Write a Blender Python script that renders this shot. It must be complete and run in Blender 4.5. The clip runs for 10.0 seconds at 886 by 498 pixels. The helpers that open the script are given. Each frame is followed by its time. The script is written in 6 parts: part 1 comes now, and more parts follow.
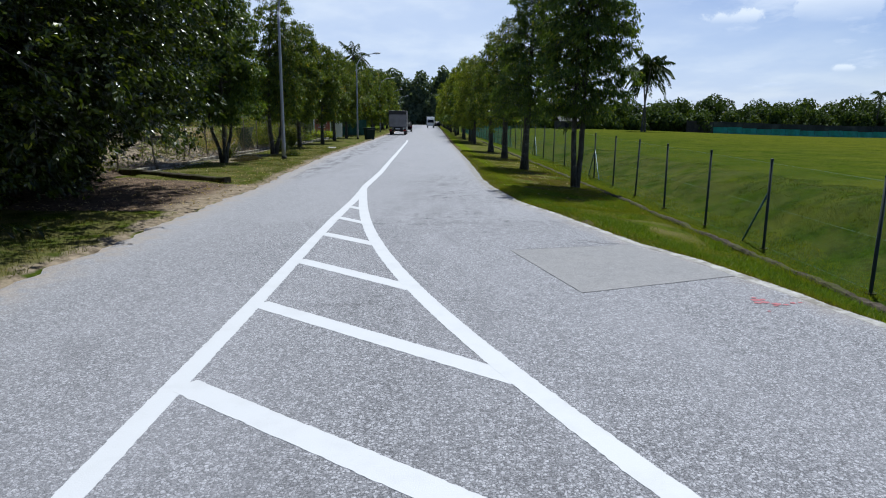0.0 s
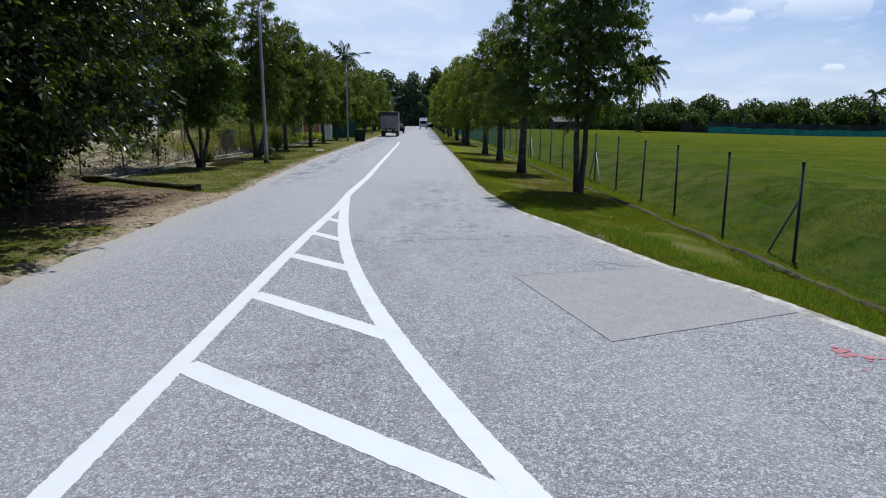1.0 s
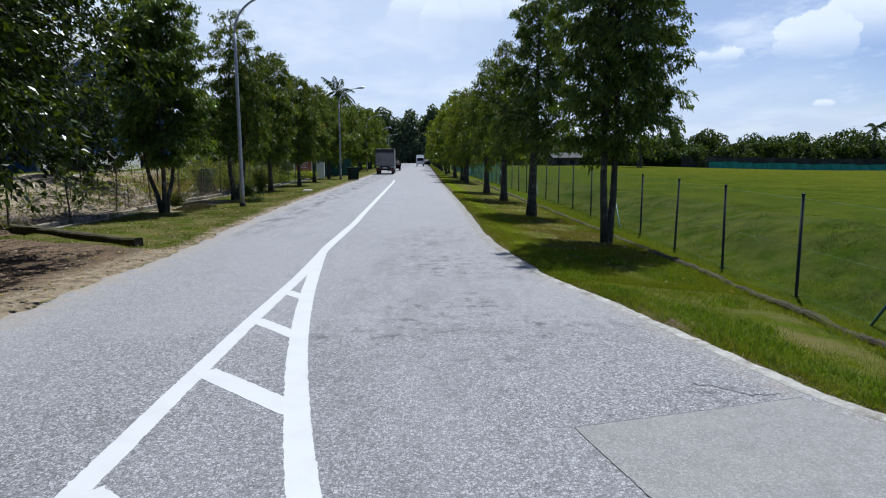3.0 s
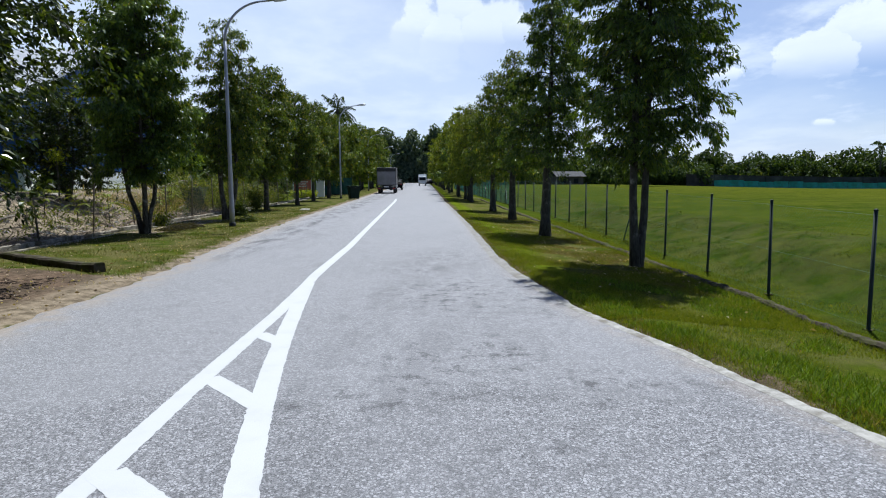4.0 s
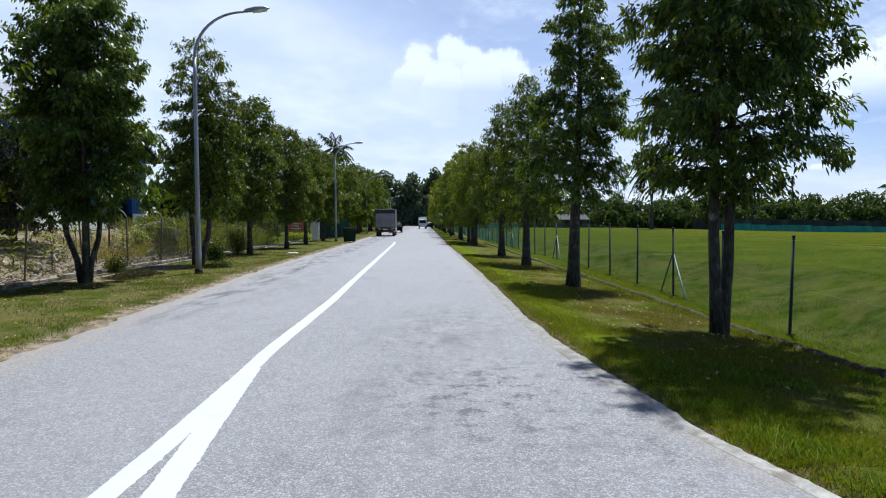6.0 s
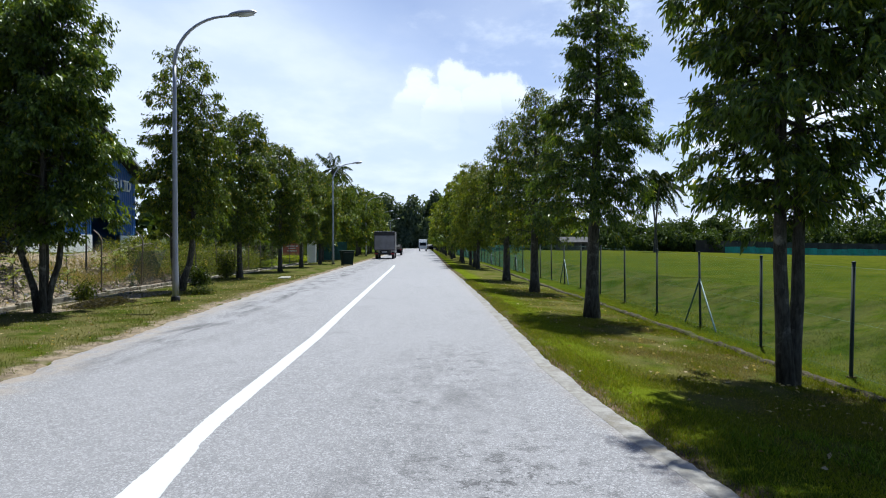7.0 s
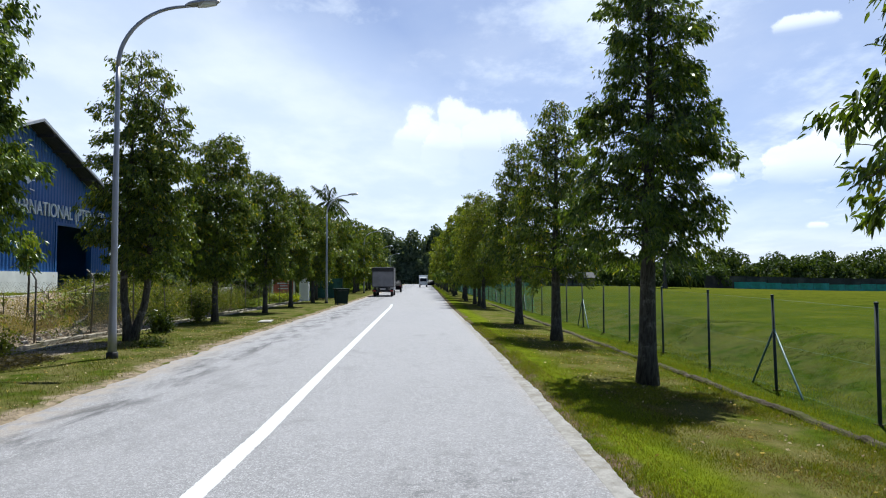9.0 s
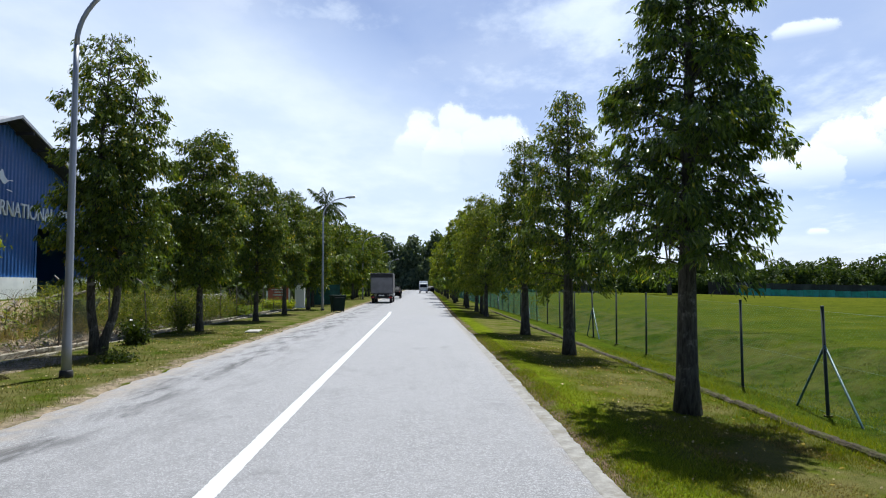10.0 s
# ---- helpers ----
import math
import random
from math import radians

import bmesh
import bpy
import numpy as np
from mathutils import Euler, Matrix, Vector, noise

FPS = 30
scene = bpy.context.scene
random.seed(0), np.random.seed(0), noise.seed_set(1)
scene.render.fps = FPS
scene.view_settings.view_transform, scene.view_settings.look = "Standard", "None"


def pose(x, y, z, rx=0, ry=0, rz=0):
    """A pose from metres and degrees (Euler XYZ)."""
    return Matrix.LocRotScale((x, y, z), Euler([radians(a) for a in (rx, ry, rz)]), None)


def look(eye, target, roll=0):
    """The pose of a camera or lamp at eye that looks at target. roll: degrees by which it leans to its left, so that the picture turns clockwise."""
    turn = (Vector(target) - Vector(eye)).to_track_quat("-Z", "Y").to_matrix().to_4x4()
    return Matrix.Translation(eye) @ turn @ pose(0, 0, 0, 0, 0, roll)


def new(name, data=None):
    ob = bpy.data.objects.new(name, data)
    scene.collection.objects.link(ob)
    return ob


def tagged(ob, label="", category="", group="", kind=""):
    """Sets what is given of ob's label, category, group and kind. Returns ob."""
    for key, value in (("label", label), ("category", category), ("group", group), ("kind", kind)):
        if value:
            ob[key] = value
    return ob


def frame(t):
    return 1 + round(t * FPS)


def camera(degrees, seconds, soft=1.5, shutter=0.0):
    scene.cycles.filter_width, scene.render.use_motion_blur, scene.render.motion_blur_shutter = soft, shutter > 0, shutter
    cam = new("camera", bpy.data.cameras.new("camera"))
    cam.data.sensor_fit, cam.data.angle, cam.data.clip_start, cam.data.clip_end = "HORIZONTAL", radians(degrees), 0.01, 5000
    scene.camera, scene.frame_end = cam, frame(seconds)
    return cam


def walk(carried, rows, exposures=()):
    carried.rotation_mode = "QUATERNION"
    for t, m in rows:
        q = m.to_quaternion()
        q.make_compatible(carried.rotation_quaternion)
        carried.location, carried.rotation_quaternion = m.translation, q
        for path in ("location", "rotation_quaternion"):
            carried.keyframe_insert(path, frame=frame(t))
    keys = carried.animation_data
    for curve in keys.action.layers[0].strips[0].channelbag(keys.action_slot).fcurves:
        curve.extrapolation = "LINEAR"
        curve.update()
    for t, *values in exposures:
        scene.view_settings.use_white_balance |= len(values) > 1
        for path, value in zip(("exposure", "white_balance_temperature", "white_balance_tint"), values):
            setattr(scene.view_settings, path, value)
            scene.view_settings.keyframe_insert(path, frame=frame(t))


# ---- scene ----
cam = camera(70.0, 10.0, 1.1)
PATH = [
    (0, (0.087, -1.256, 1.724), (0.112, 0.704, 1.325), 0.6),
    (0.5, (0.123, -0.551, 1.722), (0.16, 1.409, 1.323), 0.4),
    (1, (0.156, 0.272, 1.702), (0.2, 2.232, 1.307), 0.3),
    (1.5, (0.22, 1.039, 1.718), (0.264, 3.002, 1.336), 0.2),
    (2, (0.257, 1.813, 1.741), (0.299, 3.781, 1.387), 0.0),
    (2.5, (0.25, 2.561, 1.762), (0.295, 4.534, 1.44), -0.0),
    (2.7, (0.219, 2.868, 1.746), (0.271, 4.844, 1.44), -0.1),
    (4, (0.11, 5.038, 1.571), (0.155, 7.026, 1.349), -0.3),
    (4.5, (0.066, 5.916, 1.517), (0.113, 7.907, 1.328), -0.1),
    (5, (0.067, 6.718, 1.463), (0.114, 8.712, 1.31), -0.1),
    (5.5, (0.04, 7.532, 1.44), (0.087, 9.527, 1.32), -0.2),
    (7, (0.022, 10.01, 1.457), (0.068, 12.01, 1.442), -0.1),
    (7.5, (-0.011, 10.85, 1.504), (0.036, 12.849, 1.523), 0.0),
    (8, (-0.024, 11.683, 1.533), (0.023, 13.681, 1.588), 0.1),
    (8.5, (-0.027, 12.487, 1.558), (0.019, 14.485, 1.638), 0.0),
    (9, (-0.014, 13.264, 1.587), (0.031, 15.261, 1.683), -0.2),
    (9.5, (-0.01, 14.041, 1.606), (0.035, 16.038, 1.714), 0.2),
    (10, (-0.003, 14.862, 1.634), (0.041, 16.858, 1.748), -0.1),
]
EXPOSURES = [(0.0, 0.46, 5800, 6.0), (2.5, 0.47, 5800, 6.0), (4.0, 0.61, 5830, 6.0), (5.5, 0.68, 5850, 6.0), (7.5, 0.82, 6030, 5.0), (10.0, 0.83, 6110, 5.0)]
walk(cam, [(t, look(eye, target, roll)) for t, eye, target, roll in PATH], EXPOSURES)

# ---- sky and sun: high sun ahead, a little to the right ----
SUN_AZ, SUN_EL = 24.0, 66.0            # degrees from +y towards +x; above the horizon


_s = Vector((math.sin(radians(SUN_AZ)) * math.cos(radians(SUN_EL)), math.cos(radians(SUN_AZ)) * math.cos(radians(SUN_EL)), math.sin(radians(SUN_EL))))


def build_sky():
    w = bpy.data.worlds.new("sky")
    scene.world = w
    w.use_nodes = True
    nt = w.node_tree
    nt.nodes.clear()
    N, L = nt.nodes.new, nt.links.new
    out, bg = N("ShaderNodeOutputWorld"), N("ShaderNodeBackground")
    sky = N("ShaderNodeTexSky")
    sky.sky_type, sky.sun_disc = "NISHITA", False
    sky.sun_elevation, sky.sun_rotation = radians(SUN_EL), radians(SUN_AZ)
    sky.air_density, sky.dust_density, sky.ozone_density = 1.0, 0.2, 3.2
    co = N("ShaderNodeTexCoord")
    sep = N("ShaderNodeSeparateXYZ")
    L(co.outputs["Generated"], sep.inputs[0])

    def m(op, a, b=None, clamp=False):
        n = N("ShaderNodeMath")
        n.operation, n.use_clamp = op, clamp
        for i, v in enumerate((a, b)):
            if v is None:
                continue
            if isinstance(v, (int, float)):
                n.inputs[i].default_value = v
            else:
                L(v, n.inputs[i])
        return n.outputs[0]

    def ramp(v, a, b):
        n = N("ShaderNodeMapRange")
        n.interpolation_type = "SMOOTHSTEP"
        n.inputs["From Min"].default_value, n.inputs["From Max"].default_value = a, b
        L(v, n.inputs["Value"])
        return n.outputs["Result"]

    x, y, z = sep.outputs
    zz = m("MAXIMUM", z, 0.0)
    den = m("ADD", zz, 0.16)
    flat = N("ShaderNodeCombineXYZ")
    L(m("DIVIDE", x, den), flat.inputs[0])
    L(m("DIVIDE", y, den), flat.inputs[1])

    def cloud(scale, detail, shift, lo, hi, rough=0.55):
        n = N("ShaderNodeTexNoise")
        mp = N("ShaderNodeMapping")
        mp.inputs["Location"].default_value = shift
        mp.inputs["Scale"].default_value = (1.0, 0.8, 1.0)
        L(flat.outputs[0], mp.inputs[0])
        L(mp.outputs[0], n.inputs["Vector"])
        n.inputs["Scale"].default_value, n.inputs["Detail"].default_value = scale, detail
        n.inputs["Roughness"].default_value = rough
        return ramp(n.outputs[0], lo, hi)

    wisps = cloud(0.55, 4.0, (3.1, 1.2, 0.0), 0.36, 0.62, 0.45)
    puffs = cloud(1.9, 7.0, (7.7, 4.4, 0.0), 0.47, 0.66, 0.6)
    low = m("SUBTRACT", 1.0, ramp(z, 0.02, 0.5))

    # the heaped cloud over the end of the road and smaller ones beside it
    def heap(az, el, wide, high, rag):
        d = N("ShaderNodeTexNoise")
        d.inputs["Scale"].default_value, d.inputs["Detail"].default_value, d.inputs["Roughness"].default_value = 14.0, 8.0, 0.62
        L(co.outputs["Generated"], d.inputs["Vector"])
        bump = m("MULTIPLY", m("SUBTRACT", d.outputs[0], 0.5), rag)
        ax = m("DIVIDE", m("SUBTRACT", m("ARCTAN2", x, y), radians(az)), radians(wide))
        ez = m("DIVIDE", m("SUBTRACT", m("ARCSINE", z), radians(el)), radians(high))
        r = m("ADD", m("ADD", m("MULTIPLY", ax, ax), m("MULTIPLY", ez, ez)), bump)
        return m("MULTIPLY", m("SUBTRACT", 1.0, ramp(r, 0.55, 1.12)), ramp(ez, -1.1, 0.5))

    heaps = heap(-0.6, 12.2, 3.0, 3.4, 2.4)
    for a in ((1.2, 11.6, 2.6, 3.2, 2.4), (4.9, 11.8, 2.6, 3.2, 2.4), (2.9, 12.9, 3.0, 3.7, 2.4), (6.6, 12.2, 3.0, 3.4, 2.4), (24.5, 8.0, 3.2, 1.2, 4.0), (32.0, 4.0, 1.0, 0.6, 2.6), (30.5, 8.6, 3.6, 2.6, 4.0), (34.5, 9.8, 3.0, 3.0, 3.6), (39.0, 10.6, 4.6, 3.8, 3.6), (31.4, 19.4, 3.0, 1.0, 3.0)):
        heaps = m("MAXIMUM", heaps, heap(*a))
    ahead = m("ADD", m("MULTIPLY", ramp(y, -0.3, 0.7), 0.85), 0.15)
    veil = m("MULTIPLY", m("ADD", m("MULTIPLY", wisps, 0.44), m("MULTIPLY", puffs, 0.6)), m("MULTIPLY", ahead, m("SUBTRACT", 1.0, m("MULTIPLY", ramp(z, 0.4, 0.7), 0.9))))
    # whiter towards the horizon and towards the sun
    dot = m("ADD", m("ADD", m("MULTIPLY", x, _s.x), m("MULTIPLY", y, _s.y)), m("MULTIPLY", z, _s.z))
    glow = m("MULTIPLY", ramp(dot, 0.9, 1.0), 0.2)
    soft = cloud(0.9, 3.0, (1.0, 5.0, 0.0), 0.3, 0.7, 0.4)
    haze = m("MULTIPLY", m("SUBTRACT", 1.0, ramp(m("ADD", z, m("MULTIPLY", x, 0.42)), 0.14, 0.48)), m("MULTIPLY", ahead, m("ADD", m("MULTIPLY", soft, 0.2), 0.82)))
    base = m("ADD", m("MAXIMUM", veil, haze), glow, True)
    mask = m("MAXIMUM", m("MULTIPLY", base, 0.92), m("MULTIPLY", heaps, m("ADD", m("MULTIPLY", puffs, 0.12), 0.88)), True)
    mix = N("ShaderNodeMix")
    mix.data_type = "RGBA"
    L(mask, mix.inputs["Factor"])
    gain = N("ShaderNodeMix")
    gain.data_type, gain.blend_type = "RGBA", "MULTIPLY"
    gain.inputs["Factor"].default_value = 1.0
    gain.inputs[7].default_value = (1.0, 0.93, 1.09, 1)
    L(sky.outputs[0], gain.inputs[6])
    L(gain.outputs[2], mix.inputs[6])
    shade = N("ShaderNodeMix")
    shade.data_type = "RGBA"
    L(m("MAXIMUM", m("MULTIPLY", cloud(2.6, 6.0, (2.2, 9.1, 0.0), 0.35, 0.7), 0.7), heaps), shade.inputs["Factor"])
    shade.inputs[6].default_value = (7.9, 8.7, 10.5, 1)
    shade.inputs[7].default_value = (10.5, 10.8, 11.4, 1)
    L(shade.outputs[2], mix.inputs[7])
    L(mix.outputs[2], bg.inputs["Color"])
    bg.inputs["Strength"].default_value = 0.060
    L(bg.outputs[0], out.inputs[0])


build_sky()
sun = new("sun", bpy.data.lights.new("sun", "SUN"))
sun.data.energy, sun.data.angle, sun.data.color = 5.0, radians(0.53), (1.0, 0.955, 0.88)
sun.matrix_world = look(_s * 60, (0, 0, 0))


# ---- materials ----
class Mat:
    """A small builder of node materials."""

    def __init__(self, name, rough=0.8, metal=0.0, spec=0.5):
        self.m = bpy.data.materials.new(name)
        self.m.use_nodes = True
        self.t = self.m.node_tree
        self.b = self.t.nodes["Principled BSDF"]
        self.b.inputs["Roughness"].default_value = rough
        self.b.inputs["Metallic"].default_value = metal
        self.b.inputs["Specular IOR Level"].default_value = spec
        self.co = self.node("ShaderNodeTexCoord").outputs["Object"]

    def node(self, kind):
        return self.t.nodes.new(kind)

    def link(self, a, b):
        self.t.links.new(a, b)

    def world(self):
        self.co = self.node("ShaderNodeNewGeometry").outputs["Position"]
        return self

    def noise(self, scale, detail=4.0, rough=0.55, stretch=(1, 1, 1), dist=0.0):
        mp, n = self.node("ShaderNodeMapping"), self.node("ShaderNodeTexNoise")
        mp.inputs["Scale"].default_value = stretch
        self.link(self.co, mp.inputs[0])
        self.link(mp.outputs[0], n.inputs["Vector"])
        n.inputs["Scale"].default_value, n.inputs["Detail"].default_value, n.inputs["Roughness"].default_value = scale, detail, rough
        n.inputs["Distortion"].default_value = dist
        return n.outputs[0]

    def cells(self, scale, out="Color", feature="F1"):
        n = self.node("ShaderNodeTexVoronoi")
        n.feature = feature
        n.inputs["Scale"].default_value = scale
        self.link(self.co, n.inputs["Vector"])
        return n.outputs[out]

    def ramp(self, v, a, b, lo=0.0, hi=1.0):
        n = self.node("ShaderNodeMapRange")
        n.interpolation_type = "SMOOTHSTEP"
        for k, q in (("From Min", a), ("From Max", b), ("To Min", lo), ("To Max", hi)):
            n.inputs[k].default_value = q
        self.link(v, n.inputs["Value"])
        return n.outputs["Result"]

    def math(self, op, a, b=0.0):
        n = self.node("ShaderNodeMath")
        n.operation = op
        for i, v in enumerate((a, b)):
            if isinstance(v, (int, float)):
                n.inputs[i].default_value = v
            else:
                self.link(v, n.inputs[i])
        return n.outputs[0]

    def mix(self, fac, a, b, blend="MIX"):
        n = self.node("ShaderNodeMix")
        n.data_type, n.blend_type = "RGBA", blend
        for i, v in ((0, fac), (6, a), (7, b)):
            if isinstance(v, (int, float)):
                n.inputs[i].default_value = v
            elif isinstance(v, tuple):
                n.inputs[i].default_value = (*v, 1) if len(v) == 3 else v
            else:
                self.link(v, n.inputs[i])
        return n.outputs[2]

    def attr(self, name):
        n = self.node("ShaderNodeAttribute")
        n.attribute_name = name
        return n.outputs["Fac"]

    def island(self):
        return self.node("ShaderNodeNewGeometry").outputs["Random Per Island"]

    def each(self):
        return self.node("ShaderNodeObjectInfo").outputs["Random"]

    def color(self, c):
        if isinstance(c, tuple):
            self.b.inputs["Base Color"].default_value = (*c, 1)
        else:
            self.link(c, self.b.inputs["Base Color"])
        return self

    def rough(self, v):
        self.link(v, self.b.inputs["Roughness"])
        return self

    def bump(self, h, strength=0.4, dist=0.01):
        n = self.node("ShaderNodeBump")
        n.inputs["Strength"].default_value, n.inputs["Distance"].default_value = strength, dist
        self.link(h, n.inputs["Height"])
        self.link(n.outputs[0], self.b.inputs["Normal"])
        return self


def plain(name, col, rough=0.6, metal=0.0, vary=0.25, scale=6.0, bump=0.1, spec=0.5):
    k = Mat(name, rough, metal, spec)
    n = k.noise(scale, 5)
    dark = tuple(v * (1 - vary) for v in col)
    lite = tuple(min(1, v * (1 + vary)) for v in col)
    k.color(k.mix(k.ramp(n, 0.3, 0.7), dark, lite))
    if bump:
        k.bump(k.noise(scale * 9, 3), bump, 0.004)
    return k.m


def asphalt():
    k = Mat("asphalt", 0.82, 0, 0.35).world()
    stone = k.cells(50.0)
    gray = k.node("ShaderNodeSeparateColor")
    k.link(stone, gray.inputs[0])
    g = gray.outputs[0]
    gap = k.cells(50.0, "Distance", "DISTANCE_TO_EDGE")
    base = k.mix(k.ramp(g, 0.05, 0.95), (0.13, 0.132, 0.137), (0.62, 0.625, 0.64))
    base = k.mix(k.ramp(gap, 0.0, 0.2), (0.07, 0.07, 0.073), base)
    chip = k.node("ShaderNodeSeparateColor")
    k.link(k.cells(110.0), chip.inputs[0])
    base = k.mix(0.38, base, k.mix(k.ramp(chip.outputs[0], 0.1, 0.9), (0.09, 0.09, 0.095), (0.52, 0.525, 0.54)))
    fine = k.noise(260, 3, 0.7)
    base = k.mix(k.ramp(fine, 0.35, 0.7), k.mix(0.45, base, (0.05, 0.05, 0.052)), base)
    wear = k.ramp(k.noise(0.55, 5, 0.6, (1, 0.35, 1)), 0.35, 0.7)
    base = k.mix(k.math("MULTIPLY", wear, 0.35), base, (0.28, 0.28, 0.29))
    far = k.attr("smooth")
    worn = k.mix(k.noise(40, 4, 0.7), (0.20, 0.202, 0.208), (0.32, 0.322, 0.33))
    base = k.mix(k.math("MULTIPLY", far, 0.45), base, worn)
    blot = k.ramp(k.noise(0.9, 6, 0.65, (1, 0.55, 1), 0.4), 0.56, 0.74)
    base = k.mix(k.math("MULTIPLY", blot, 0.3), base, (0.08, 0.08, 0.083))
    stain = k.math("MULTIPLY", k.attr("stain"), k.ramp(k.noise(2.6, 6, 0.65, (1, 0.28, 1), 0.5), 0.42, 0.66))
    base = k.mix(k.math("MULTIPLY", stain, 0.78), base, (0.06, 0.06, 0.062))
    pit = k.math("MULTIPLY", k.attr("pit"), k.ramp(k.mix(0.45, k.noise(5, 4, 0.7), k.noise(34, 5, 0.8, (1, 1.5, 1))), 0.51, 0.57))
    base = k.mix(k.math("MULTIPLY", pit, 0.85), base, (0.035, 0.035, 0.037))
    dust = k.math("MULTIPLY", k.attr("dust"), k.ramp(k.noise(3.5, 6, 0.65), 0.34, 0.62))
    base = k.mix(dust, base, k.mix(k.noise(14, 4), (0.21, 0.175, 0.135), (0.34, 0.30, 0.25)))
    k.color(k.mix(1.0, base, (0.868, 0.857, 0.882), "MULTIPLY"))
    k.bump(k.mix(0.5, gap, fine), 0.8, 0.01)
    return k.m


def asphalt_patch():
    k = Mat("patch_asphalt", 0.85, 0, 0.3).world()
    base = k.mix(k.ramp(k.noise(150, 4, 0.75), 0.3, 0.7), (0.125, 0.126, 0.13), (0.305, 0.306, 0.312))
    base = k.mix(k.math("MULTIPLY", k.ramp(k.noise(5.5, 6, 0.7), 0.42, 0.66), 0.3), base, (0.13, 0.13, 0.132))
    base = k.mix(k.math("MULTIPLY", k.ramp(k.noise(1.4, 4), 0.35, 0.7), 0.4), base, (0.25, 0.248, 0.247))
    chip = k.node("ShaderNodeSeparateColor")
    k.link(k.cells(90.0), chip.inputs[0])
    base = k.mix(k.math("MULTIPLY", k.ramp(chip.outputs[0], 0.55, 0.95), 0.35), base, (0.42, 0.42, 0.43))
    k.color(k.mix(1.0, base, (0.775, 0.758, 0.742), "MULTIPLY")).bump(k.noise(180, 3), 0.35, 0.004)
    return k.m


def road_paint():
    k = Mat("road_paint", 0.6, 0, 0.4).world()
    crack = k.ramp(k.noise(38, 5, 0.7), 0.62, 0.74)
    dirt = k.ramp(k.noise(3.0, 5, 0.6), 0.45, 0.8)
    c = k.mix(k.math("MULTIPLY", dirt, 0.3), (0.41, 0.414, 0.424), (0.29, 0.29, 0.286))
    c = k.mix(k.math("MULTIPLY", crack, 0.4), c, (0.28, 0.28, 0.28))
    k.color(c).bump(k.noise(120, 3), 0.35, 0.004)
    return k.m


def ground_mat():
    """Grass with dry patches, bare earth where the 'dirt' mask says so."""
    k = Mat("grass_ground", 1.0, 0, 0.0).world()
    n1, n2, n3 = k.noise(0.35, 5, 0.6), k.noise(2.2, 5, 0.6), k.noise(45, 4, 0.7)
    g = k.mix(k.ramp(n2, 0.3, 0.7), (0.030, 0.050, 0.004), (0.062, 0.086, 0.007))
    g = k.mix(k.ramp(n3, 0.3, 0.72), k.mix(0.5, g, (0.018, 0.030, 0.004)), g)
    g = k.mix(k.math("MULTIPLY", k.ramp(n1, 0.42, 0.68), 0.4), g, (0.105, 0.108, 0.011))
    g = k.mix(k.ramp(k.noise(8, 5, 0.7), 0.36, 0.6), k.mix(0.45, g, (0.012, 0.022, 0.003)), g)
    lush = k.math("MULTIPLY", k.attr("lush"), k.ramp(k.noise(0.9, 5, 0.65), 0.3, 0.62))
    g = k.mix(lush, g, k.mix(k.ramp(k.noise(7, 5, 0.7), 0.3, 0.7), (0.009, 0.020, 0.0025), (0.032, 0.056, 0.006)))
    g = k.mix(k.math("MULTIPLY", k.attr("fresh"), k.ramp(k.noise(2.0, 5, 0.6), 0.25, 0.6)), g, k.mix(n3, (0.055, 0.085, 0.004), (0.125, 0.155, 0.010)))
    g = k.mix(k.math("MULTIPLY", k.attr("warm"), k.ramp(k.noise(1.1, 5, 0.6), 0.3, 0.65)), g, (0.090, 0.092, 0.007))
    dry = k.math("MULTIPLY", k.attr("dry"), k.ramp(k.noise(1.3, 6, 0.65), 0.36, 0.6))
    g = k.mix(dry, g, k.mix(k.noise(28, 5, 0.75), (0.05, 0.046, 0.016), (0.17, 0.142, 0.066)))
    dirt = k.ramp(k.math("ADD", k.attr("dirt"), k.math("MULTIPLY", k.math("SUBTRACT", n2, 0.5), 0.9)), 0.4, 0.62)
    earth = k.mix(k.ramp(k.noise(9, 6, 0.7), 0.3, 0.7), (0.045, 0.031, 0.021), (0.165, 0.118, 0.085))
    earth = k.mix(k.ramp(k.noise(1.6, 6, 0.7), 0.42, 0.62), earth, k.mix(0.6, earth, (0.05, 0.042, 0.03)))
    earth = k.mix(k.math("MULTIPLY", k.ramp(n3, 0.5, 0.8), 0.5), earth, (0.24, 0.18, 0.13))
    pale = k.mix(k.ramp(k.noise(6, 6, 0.75), 0.3, 0.68), (0.072, 0.059, 0.040), (0.31, 0.255, 0.185))
    earth = k.mix(k.attr("bank"), earth, pale)
    k.color(k.mix(dirt, g, earth))
    k.bump(k.mix(0.5, n3, k.noise(12, 4)), 0.8, 0.03)
    return k.m


